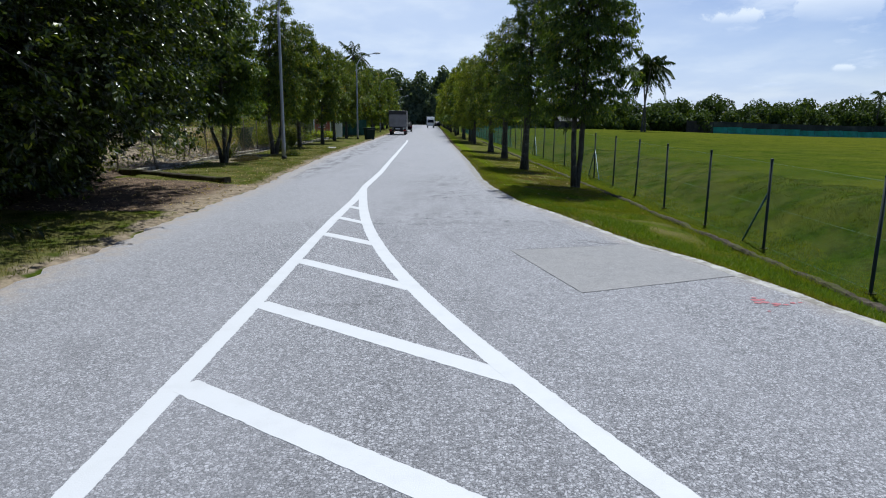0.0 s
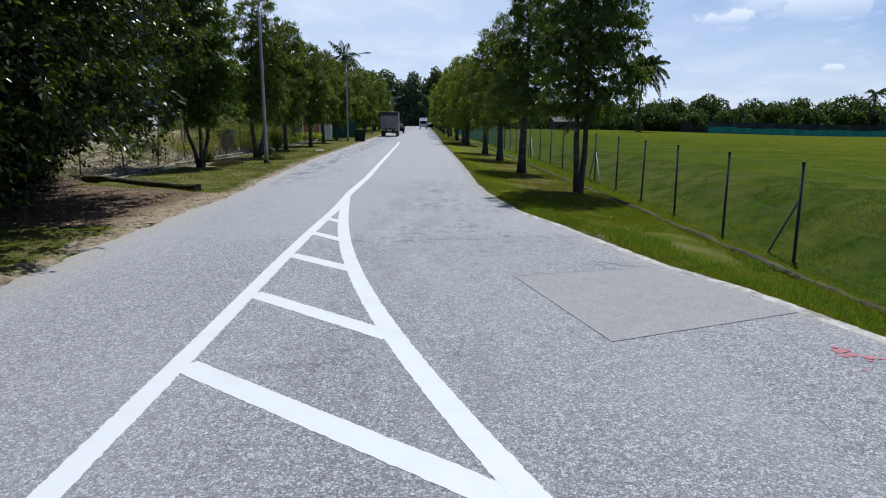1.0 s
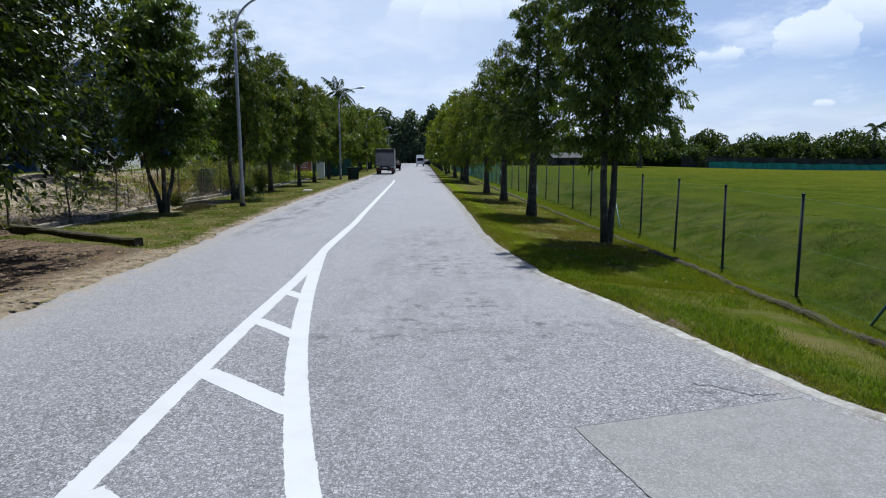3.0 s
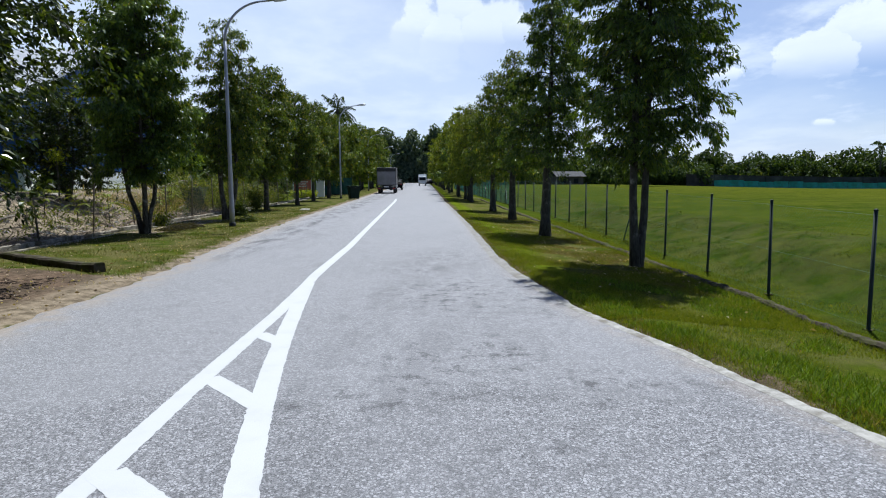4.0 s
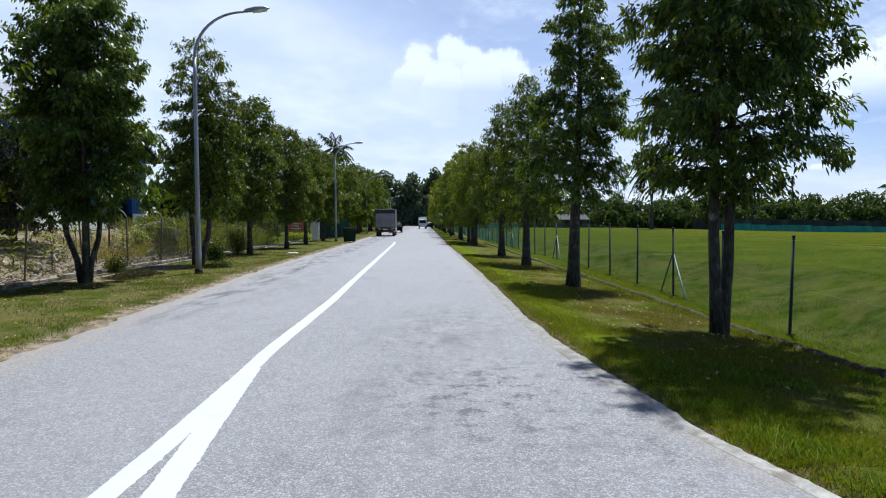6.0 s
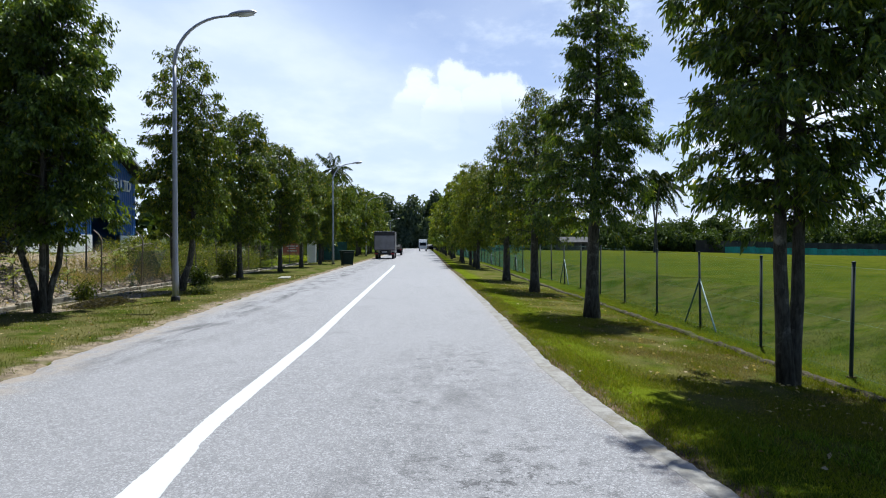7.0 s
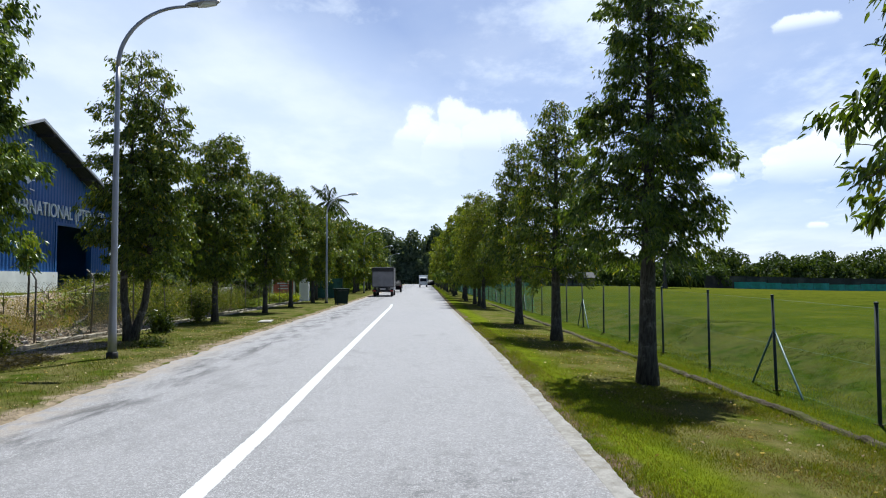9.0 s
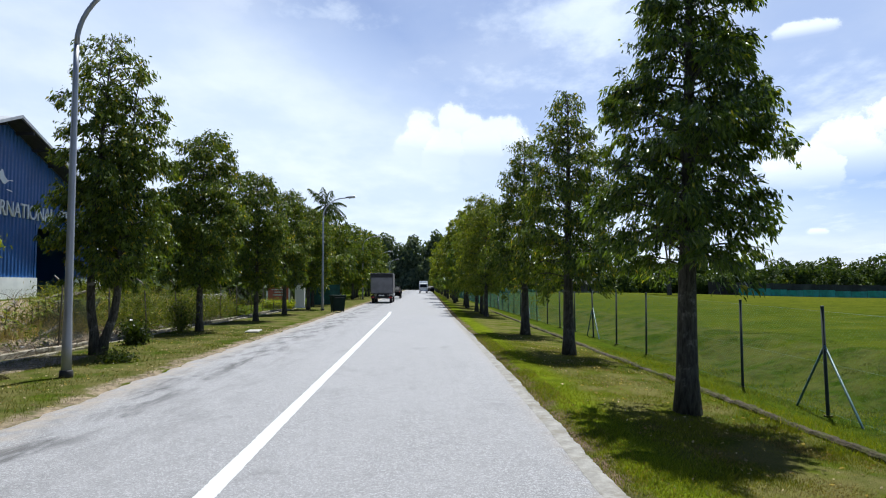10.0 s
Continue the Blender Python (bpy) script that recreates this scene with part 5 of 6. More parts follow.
def lorry(x, y, rz, box_mat, cab_mat, label, rear=True, box_h=3.0):
    """Cargo lorry; its front faces +y before the turn."""
    ob = thing("lorry", label, "lorry", (x, y, 0), rz)
    part("cargo_box", bevelled(-1.02, 1.02, -2.6, 1.6, 0.95, box_h, 0.04), box_mat, ob)
    part("chassis", Pile().box(-0.45, 0.45, -2.7, 3.3, 0.55, 0.93), M_CHASSIS, ob)
    part("bumper", bevelled(-0.98, 0.98, -2.75, -2.62, 0.48, 0.72, 0.02), M_CHASSIS, ob)
    part("door_panel", bevelled(-0.95, 0.95, -2.625, -2.604, 1.05, box_h - 0.5, 0.008), M_DOORP, ob, "pale grey rear door panel")
    part("header_band", bevelled(-1.0, 1.0, -2.63, -2.603, box_h - 0.42, box_h - 0.06, 0.008), M_CHASSIS, ob)
    bm = bevelled(-0.95, 0.95, 1.75, 3.4, 0.6, 2.35, 0.10, 3)
    for v in bm.verts:
        if v.co.z > 1.5 and v.co.y > 3.0:
            v.co.y -= 0.30 * (v.co.z - 1.5)
    part("cab", bm, cab_mat, ob)
    ws = Pile().add([(-0.82, 3.41, 1.40), (0.82, 3.41, 1.40), (0.76, 3.21, 2.12), (-0.76, 3.21, 2.12)], [(0, 1, 2, 3)])
    ws.add([(-0.82, 3.36, 1.40), (0.82, 3.36, 1.40), (0.76, 3.16, 2.12), (-0.76, 3.16, 2.12)], [(3, 2, 1, 0)])
    part("windscreen", ws, M_GLASS, ob)
    for s in (-1, 1):
        part("tail_light", bevelled(s * 0.8 - 0.14, s * 0.8 + 0.14, -2.775, -2.752, 0.53, 0.66, 0.008), M_TAIL, ob)
        part("headlight", bevelled(s * 0.7 - 0.15, s * 0.7 + 0.15, 3.39, 3.43, 0.75, 0.92, 0.01), M_LENS, ob)
        part("mirror", bevelled(s * 1.08 - 0.05, s * 1.08 + 0.05, 3.1, 3.16, 1.5, 1.9, 0.015), M_CHASSIS, ob)
        for yy in (-1.6, 2.55):
            wheel(ob, s * 0.82, yy, 0.40, 0.26)
    part("number_plate", Pile().box(-0.26, 0.26, -2.785, -2.753, 0.74, 0.84), M_WHITE, ob)
    return ob


def car(x, y, rz, mat, label):
    ob = thing("car", label, "car", (x, y, 0), rz)
    prof = [(-2.1, 0.45), (-2.12, 0.8), (-1.95, 0.95), (-1.45, 1.0), (-0.95, 1.42), (0.35, 1.46), (1.0, 1.02), (1.9, 0.9), (2.1, 0.7), (2.1, 0.4), (-2.1, 0.3)]
    V, n = [], len(prof)
    for s, w in ((-1, 0.80), (-1, 0.86), (1, 0.86), (1, 0.80)):
        for (yy, zz) in prof:
            ww = w - (0.16 if zz > 1.2 else 0)
            V.append((s * ww, yy, zz if abs(w - 0.86) < 1e-6 else zz * 0.985 + 0.01))
    p = Pile().add(V, grid_faces(4, n, True))
    me = bmesh.new()
    tmp = p.mesh("body", mat)
    me.from_mesh(tmp)
    bmesh.ops.holes_fill(me, edges=me.edges[:], sides=0)
    part("body", me, mat, ob)
    g = Pile()
    g.add([(-0.62, -1.40, 1.08), (0.62, -1.40, 1.08), (0.56, -1.0, 1.40), (-0.56, -1.0, 1.40)], [(0, 1, 2, 3)])
    part("rear_window", g, M_GLASS, ob)
    g = Pile()
    g.add([(-0.62, 1.03, 1.05), (0.62, 1.03, 1.05), (0.56, 0.42, 1.45), (-0.56, 0.42, 1.45)], [(0, 1, 2, 3)])
    part("windscreen", g, M_GLASS, ob)
    for s in (-1, 1):
        part("tail_light", bevelled(s * 0.70 - 0.07, s * 0.70 + 0.07, -2.14, -2.10, 0.74, 0.84, 0.01), M_TAIL, ob)
        for yy in (-1.3, 1.35):
            wheel(ob, s * 0.74, yy, 0.31, 0.2)
    return ob


grey = lorry(-4.35, 75.2, 0.8, M_CANVAS, M_PALE, "grey box lorry parked at the road's edge, its rear doors shut", box_h=3.05)
grey.scale = (1.0, 1.0, 0.9)
car(-4.35, 95.0, 0.8, M_BLACKCAR, "black saloon car parked beyond the lorry")
white = lorry(-1.15, 143.5, 180.8, M_PALE, M_PALE, "white lorry parked facing the camera at the road's edge", box_h=2.9)
white.scale = (0.85, 0.85, 0.85)
car(0.2, 150.0, 180.8, M_BLACKCAR, "dark car parked under the trees at the road's edge")


# ---- bin, sign, pillar and netting on the left ----
def wheelie_bin(x, y, rz):
    M_BIN = plain("green_bin_plastic", (0.007, 0.018, 0.012), 0.75, 0, 0.2, 3, 0.1, 0.15)
    ob = thing("wheeled_bin", "large dark green four-wheeled rubbish bin at the roadside", "bin", (x, y, 0.0), rz)
    bm = bevelled(-0.56, 0.56, -0.36, 0.36, 0.07, 1.0, 0.05)
    for v in bm.verts:
        k = 0.84 + 0.16 * (v.co.z - 0.12) / 0.88
        v.co.x *= k
        v.co.y *= k
    part("body", bm, M_BIN, ob)
    bm = bevelled(-0.63, 0.63, -0.39, 0.39, 1.0, 1.12, 0.05)
    part("lid", bm, M_BIN, ob)
    part("handle", Pile().tube([(-0.4, -0.40, 0.95), (-0.4, -0.46, 0.95), (0.4, -0.46, 0.95), (0.4, -0.40, 0.95)], 0.015, 6), M_DARK, ob)
    for sx in (-0.42, 0.42):
        for sy in (-0.22, 0.22):
            part("wheel", Pile().tube([(sx - 0.025, sy, 0.1), (sx + 0.025, sy, 0.1)], [0.1, 0.1], 12), M_TYRE, ob)
            part("castor", Pile().box(sx - 0.04, sx + 0.04, sy - 0.03, sy + 0.03, 0.1, 0.23), M_STEEL, ob)
    return ob


wheelie_bin(-5.62, 54.0, 28).scale = (0.76, 0.8, 0.93)


def sign_board():
    M_SIGN = plain("red_brown_sign", (0.45, 0.10, 0.065), 0.6, 0, 0.15, 3)
    x, y = -10.8, 60.5
    z = gz(x, y)
    ob = thing("sign_board", "red-brown sign board with white edges and unreadable lettering by a hedge", "sign", (x, y, z), 10)
    part("board", bevelled(-0.72, 0.72, -0.05, 0.05, 0.55, 1.6, 0.02), M_SIGN, ob)
    for a in (-0.77, 0.77):
        part("post", bevelled(a - 0.06, a + 0.06, -0.07, 0.07, -0.2, 1.65, 0.015), M_WHITE, ob)
    for k, (w, zz) in enumerate(((0.9, 1.28), (0.6, 1.1), (0.75, 0.9))):
        part("lettering_bar", Pile().box(-w / 2, w / 2, -0.058, -0.052, zz - 0.04, zz + 0.04), M_WHITE, ob)
    p = thing("gate_pillar", "white painted masonry gate pillar", "pillar", (-9.3, 60.8, gz(-9.3, 60.8)), 5)
    part("shaft", bevelled(-0.34, 0.34, -0.3, 0.3, -0.1, 1.72, 0.02), M_WHITE, p)
    part("cap", bevelled(-0.40, 0.40, -0.36, 0.36, 1.725, 1.82, 0.02), M_CONC, p)
    M_NET = plain("green_netting", (0.012, 0.07, 0.058), 0.8, 0, 0.25, 5)
    n = thing("netting_screen", "green netting screen on posts beside the gate", "screen", (-9.6, 66.0, 0.0), 12)
    v = []
    xs = np.linspace(-0.2, 2.4, 20)
    for zz in np.linspace(0.1, 1.7, 6):
        v.append(np.stack([xs, 0.05 * np.sin(xs * 6 + zz), np.full(20, zz)], -1))
    part("net", Pile().add(np.concatenate(v), grid_faces(6, 20)), M_NET, n)
    for a in (-0.2, 1.1, 2.4):
        part("post", Pile().tube([(a, 0.08, -0.2), (a, 0.08, 1.8)], 0.03, 8), M_POST, n)


sign_board()


# ---- far field edge: wall, hoarding, house, woods, palms ----
def far_side():
    w = thing("boundary_wall", "long dark grey concrete wall at the far side of the field", "wall", (0, 0, 0))
    M_FARW = concrete_mat("dark_wall", 0.045, 0.5)
    for k in range(24):
        x0 = 52.0 + k * 4.0
        part("panel", Pile().box(x0 + 0.05, x0 + 3.95, 131.5, 131.7, gz(x0, 131) - 0.3, gz(x0, 131) + 2.3), M_FARW, w)
        part("post", Pile().box(x0 - 0.1, x0 + 0.1, 131.4, 131.8, gz(x0, 131) - 0.3, gz(x0, 131) + 2.42), M_FARW, w)
    M_HOARD = plain("teal_netting", (0.01, 0.21, 0.17), 0.6, 0, 0.22, 1.5)
    h = thing("teal_hoarding", "teal green netting hoarding in front of the far wall", "hoarding", (0, 0, 0))
    for k in range(30):
        x0 = 57.0 + k * 3.0
        xs = np.linspace(x0, x0 + 2.95, 8)
        zt = 1.4 + 0.10 * math.sin(k * 1.7)
        v = []
        for zz in np.linspace(0.15, zt, 5):
            v.append(np.stack([xs, 130.2 + 0.12 * np.sin(xs * 2.1 + zz), np.full(8, zz + gz(x0, 131) - 0.2)], -1))
        part("panel", Pile().add(np.concatenate(v), grid_faces(5, 8)), M_HOARD, h)
        part("post", Pile().tube([(x0, 130.4, gz(x0, 131) - 0.3), (x0, 130.4, gz(x0, 131) + 2.2)], 0.05, 6), M_POST, h)
    ho = thing("field_house", "small pale house with a light metal roof beyond the field", "house", (27.0, 128.0, -0.4), 8)
    part("wall", Pile().box(-2.6, 2.6, -2, 2, 0, 2.3), concrete_mat("house_wall", 0.06, 0.6), ho)
    rf = Pile().add([(-3.0, -2.5, 2.2), (3.0, -2.5, 2.2), (3.0, 0, 3.2), (-3.0, 0, 3.2), (3.0, 2.5, 2.2), (-3.0, 2.5, 2.2)], [(0, 1, 2, 3), (3, 2, 4, 5)])
    part("roof", rf, plain("house_roof", (0.085, 0.085, 0.088), 0.9, 0, 0.25, 3, 0.1, 0.05), ho)
    for a in (-1.4, 1.1):
        part("window", Pile().box(a - 0.45, a + 0.45, -2.06, -2.0, 0.9, 1.8), M_GLASS, ho)


far_side()


def woods(name, label, spots, seed, leaf=0.5, per=420, mat=None):
    """Far trees as masses of leaf clumps with uneven tops."""
    rng = np.random.default_rng(seed)
    B, D = [], []
    wood = Pile()
    F = []
    for (x, y, z0, r, h) in spots:
        nb = int(rng.integers(7, 12) * max(1.0, h / 8))
        for j in range(nb):
            a, low = rng.uniform(0, 2 * np.pi), j / nb
            br = r * rng.uniform(0.34, 0.6) * (1.15 - 0.35 * low)
            rr = (r - br * 0.6) * rng.uniform(0.2, 1.0) * (1.0 - 0.6 * low)
            cz = z0 + br * 0.5 + max(h - 1.4 * br, 0.3) * low
            m = int(per / nb * rng.uniform(0.8, 1.3))
            u = rng.normal(size=(m, 3))
            u /= np.linalg.norm(u, axis=1)[:, None]
            lump = 1.0 + 0.16 * np.sin(u[:, :1] * 7 + j) * np.sin(u[:, 1:2] * 6 + 2 * j) * np.sin(u[:, 2:] * 8)
            p = np.array([x + rr * np.cos(a), y + rr * np.sin(a), cz]) + u * br * lump * rng.uniform(0.86, 1.08, (m, 1)) * np.array([1, 1, 0.85])
            p[:, 2] = np.maximum(p[:, 2], z0 + 0.2)
            B.append(p)
            D.append(np.cross(u, rng.normal(size=(m, 3))) - [0, 0, 0.5])
            F.append(u + rng.normal(0, 0.55, (m, 3)))
        wood.tube([(x, y, z0 - 0.3), (x + 0.1, y, z0 + h * 0.35), (x - 0.1, y + 0.1, z0 + h * 0.8)], [0.25, 0.18, 0.05], 6)
    B, D = np.concatenate(B), np.concatenate(D)
    v, q = leaf_cloud(B, D, np.full(len(B), leaf * 1.4), np.full(len(B), leaf), rng, False, np.concatenate(F))
    ob = tagged(new(name, mesh_np(name, v, q, mat or M_WOODS)), label, "trees", kind="stuff")
    t = new("trunks", wood.mesh("trunks", M_BARK))
    t.parent = ob
    return ob


rng = np.random.default_rng(77)
spots = []
for x in np.arange(50, 190, 3.2):
    spots.append((x + rng.uniform(-1.5, 1.5), 138 + rng.uniform(-2, 3), -0.9, rng.uniform(2.8, 3.8), rng.uniform(5.4, 7.2)))
    spots.append((x + rng.uniform(-2, 2), 148 + rng.uniform(-3, 4), -0.9, rng.uniform(4.4, 6.0), rng.uniform(8.2, 9.6) + 0.9 * math.sin(x * 0.21)))
woods("far_woods", "dense green woods beyond the far wall of the field", spots, 5, 0.48, 1050)
spots = []
for x in np.arange(10, 56, 3.0):
    spots.append((x + rng.uniform(-1, 1), 133 + rng.uniform(-1, 3), 0.0, rng.uniform(2.2, 3.0), rng.uniform(3.4, 4.6)))
    spots.append((x + rng.uniform(-1, 1), 142 + rng.uniform(-1, 3), 0.0, rng.uniform(3.8, 5.0), rng.uniform(6.5, 8.2)))
woods("field_hedge", "dark thicket of shrubs and small trees at the field's end", spots, 6, 0.42, 1200)
spots = []
for x in np.arange(-46, 34, 4.5):
    spots.append((x + rng.uniform(-1.5, 1.5), 244 + rng.uniform(-3, 3), 0, rng.uniform(4, 6), rng.uniform(17, 23)))
    spots.append((x + rng.uniform(-1.5, 1.5), 239 + rng.uniform(-1, 2), -1.0, rng.uniform(4.5, 6), rng.uniform(9, 13)))
woods("end_woods", "tall dark trees closing the far end of the road", spots, 7, 0.85, 1700, M_END_HAZE)
spots = []
for y in np.arange(-20, 33, 4.0):
    spots.append((-22 + rng.uniform(-2, 2), y, 0.8, rng.uniform(3, 4.2), rng.uniform(7, 10)))
for y in np.arange(60, 215, 6.0):
    spots.append((-19 + rng.uniform(-3, 2), y, 0.6, rng.uniform(3, 4.2), rng.uniform(6, 9)))
for y in np.arange(53, 215, 4.0):
    spots.append((-16.5 + rng.uniform(-1.2, 1.2), y, -0.3, rng.uniform(2.0, 2.8), rng.uniform(2.6, 3.8)))
woods("yard_woods", "dense trees and shrubs behind the left verge", spots, 8, 0.6, 420)


def palm(x, y, h, seed, lean=(0.0, 0.0), fr=2.6, full=1.0):
    rng = np.random.default_rng(seed)
    ob = thing("palm_tree", "coconut palm with a slender trunk and drooping fronds", "palm", (x, y, gz(x, y) - 0.1), 0, "palms")
    t = np.linspace(0, 1, 12)
    p = np.stack([lean[0] * t ** 1.6, lean[1] * t, h * t], -1)
    part("trunk", Pile().tube(p, np.interp(t, (0, 0.1, 1), (0.24, 0.16, 0.11)), 8), M_BARK, ob)
    top = p[-1]
    for k in range(int(13 * full)):
        a = k * 2.4 + rng.uniform(-0.2, 0.2)
        e = rng.uniform(-0.5, 1.45)
        L = fr * rng.uniform(0.85, 1.15)
        s = np.linspace(0, 1, 12)
        d = np.array([np.cos(a), np.sin(a), 0])
        path = top + d * (L * s * math.cos(e * 0.6))[:, None] + np.stack([0 * s, 0 * s, L * (math.sin(e) * s - (1.0 - 0.45 * e) * s ** 2)], -1)
        pile = Pile().tube(path, np.linspace(0.03, 0.006, 12), 4)
        side = np.array([-np.sin(a), np.cos(a), 0])
        B, D, LN = [], [], []
        for u in np.linspace(0.12, 1, 30):
            b = np.array([np.interp(u, s, path[:, c]) for c in range(3)])
            for sg in (-1, 1):
                B.append(b)
                D.append(side * sg * 0.8 + d * 0.55 + np.array([0, 0, -0.75]) + rng.normal(0, 0.08, 3))
                LN.append(fr * 0.24 * full ** 0.5 * math.sin(math.pi * (0.12 + 0.8 * u)) + 0.1)
        v, q = leaf_cloud(np.array(B), np.array(D), np.array(LN), np.full(len(B), 0.085 * full * fr / 2.6), rng, False)
        part("frond", pile.add(v, q), M_PALM, ob)
    return ob


palm(33.5, 103.0, 10.2, 1, (0.8, 0.0), 3.6, 1.7)
palm(35.0, 106.0, 9.2, 2, (-0.8, 0.3), 3.2, 1.6)
palm(-8.75, 66.5, 8.2, 3, (0.3, 0.0), 2.1)
palm(95.0, 137.0, 9.0, 4, (0.5, 0), 3.4)


# ---- banana-like plants, weeds, grass and litter ----
def weeds():
    """Weeds and thin saplings on the bank."""
    rng = np.random.default_rng(9)
    B, D, LN, W = [], [], [], []
    wood = Pile()
    for _ in range(1450):
        y = rng.uniform(17.5, 52) if rng.random() < 0.4 else rng.uniform(36, 50)
        if y < 36 and rng.random() < 0.3:
            continue
        x = -9.75 + float(drift(y)) - abs(rng.normal(0, 1.7))
        if x < -12.6 and y < 42:
            continue
        z = gz(x, y)
        big = rng.random() < (0.10 if y < 35 else 0.42)
        h = rng.uniform(0.5, 1.3) if big else rng.uniform(0.12, 0.4)
        m = 34 if big else 14
        t = rng.uniform(0.1, 1, m)
        B.append(np.stack([x + rng.normal(0, 0.07 + 0.1 * h, m), y + rng.normal(0, 0.07 + 0.1 * h, m), z + h * t], -1))
        d = rng.normal(0, 0.8, (m, 3))
        d[:, 2] += 0.5
        D.append(d)
        LN.append(rng.uniform(0.07, 0.18, m) * (1.3 if big else 1))
        W.append(rng.uniform(0.02, 0.045, m))
        if big:
            wood.tube([(x, y, z - 0.05), (x + rng.normal(0, 0.05), y, z + h)], [0.012, 0.004], 4)
    v, q = leaf_cloud(np.concatenate(B), np.concatenate(D), np.concatenate(LN), np.concatenate(W), rng, False)
    tagged(new("bank_weeds", mesh_np("bank_weeds", v, q, M_WEED)), "straggling green and dry weeds on the earth bank", "weeds", kind="stuff")
    # pale dry grass standing behind the fence
    n = 16000
    y = rng.uniform(30, 50, n)
    x = -10.6 + drift(y) - np.abs(rng.normal(0, 1.3, n))
    keep = vnoise(x, y, 1.2, 3) + 0.5 * vnoise(x, y, 0.4, 0) > -0.1
    x, y = x[keep], y[keep]
    p = np.stack([x, y, ground_z(x, y) - 0.02], -1)
    a = rng.uniform(0, 2 * np.pi, len(x))
    sd = np.stack([np.cos(a), np.sin(a), 0 * a], -1) * 0.008
    tip = p + np.stack([rng.normal(0, 0.12, len(x)), rng.normal(0, 0.12, len(x)), rng.uniform(0.15, 0.5, len(x))], -1)
    v = np.stack([p - sd, p + sd, tip], 1).reshape(-1, 3)
    M_STRAW = leaf_mat("straw_blade", (0.13, 0.105, 0.045), (0.30, 0.25, 0.12), (0.42, 0.36, 0.2), 0.7)
    tagged(new("dry_bank_grass", mesh_np("dry_bank_grass", v, np.arange(len(v)).reshape(-1, 3), M_STRAW)), "pale dry standing grass on the bank behind the fence", "dry grass", kind="stuff")
    # dry twigs and brush
    tw = Pile()
    for _ in range(1500):
        y = rng.uniform(16.5, 46)
        x = -9.4 + float(drift(y)) - abs(rng.normal(0, 1.8))
        z = gz(x, y)
        a, L = rng.uniform(0, 2 * np.pi), rng.uniform(0.2, 0.8)
        tw.tube([(x, y, z + 0.01), (x + L * 0.5 * math.cos(a), y + L * 0.5 * math.sin(a), z + rng.uniform(0.03, 0.25)), (x + L * math.cos(a), y + L * math.sin(a), z + rng.uniform(0.02, 0.2))], [0.008, 0.006, 0.003], 3)
    st = Pile()
    for _ in range(420):
        y = rng.uniform(16.5, 46)
        x = -9.9 + float(drift(y)) - abs(rng.normal(0, 2.0))
        r = rng.uniform(0.03, 0.13)
        a = np.arange(6) * np.pi / 3 + rng.uniform(0, 1)
        lo = np.stack([x + r * np.cos(a) * rng.uniform(0.7, 1.2, 6), y + r * np.sin(a) * rng.uniform(0.7, 1.2, 6), np.full(6, gz(x, y) - 0.03)], -1)
        hi = lo * [1, 1, 1] + [0, 0, r * rng.uniform(0.5, 0.9)]
        hi[:, :2] = (hi[:, :2] - [x, y]) * 0.65 + [x, y]
        st.add(np.vstack([lo, hi, [(x, y, hi[0, 2] + r * 0.15)]]), [(i, (i + 1) % 6, 6 + (i + 1) % 6, 6 + i) for i in range(6)], [(12, 6 + i, 6 + (i + 1) % 6) for i in range(6)])
    tagged(new("bank_stones", st.mesh("bank_stones", M_DRAIN)), "loose grey stones and rubble on the earth bank", "stones", kind="stuff")
    M_TWIG = plain("dry_twig", (0.19, 0.145, 0.105), 0.9, 0, 0.4, 3, 0)
    tagged(new("dry_brush", tw.mesh("dry_brush", M_TWIG)), "dry grey-brown twigs and cut brush on the bank", "brush", kind="stuff")


weeds()


def broad_plant(x, y, h, seed):
    """A young plant with a rosette of long arching leaves."""
    rng = np.random.default_rng(seed)
    ob = thing("bank_plant", "young green plant with long arching leaves on the bank", "plant", (x, y, gz(x, y)), rng.uniform(0, 360), "bank plants")
    part("stem", Pile().tube([(0, 0, -0.05), (0.01, 0, h * 0.5), (0, 0.02, h)], [0.02, 0.015, 0.008], 5), M_BARK, ob)
    for k in range(9):
        a, z = k * 2.4, h * rng.uniform(0.35, 1.0)
        L, w = h * rng.uniform(0.45, 0.75), 0.035 + 0.03 * h
        u = np.linspace(0, 1, 6)
        c = np.stack([np.cos(a) * L * u, np.sin(a) * L * u, z + L * (0.75 * u - 0.8 * u ** 2)], -1)
        sd = np.array([-np.sin(a), np.cos(a), 0.0]) * w
        wd = np.sin(np.pi * (0.08 + 0.9 * u))[:, None]
        V = np.concatenate([c - sd * wd, c + [0, 0, -0.01], c + sd * wd])
        part("leaf", Pile().add(V, grid_faces(3, 6)), M_WEED, ob)


for k in range(16):
    rr = np.random.default_rng(300 + k)
    yy = float(rr.uniform(22, 40))
    broad_plant(-10.3 - float(rr.uniform(0, 2.4)), yy, float(rr.uniform(0.4, 0.95)), 400 + k)


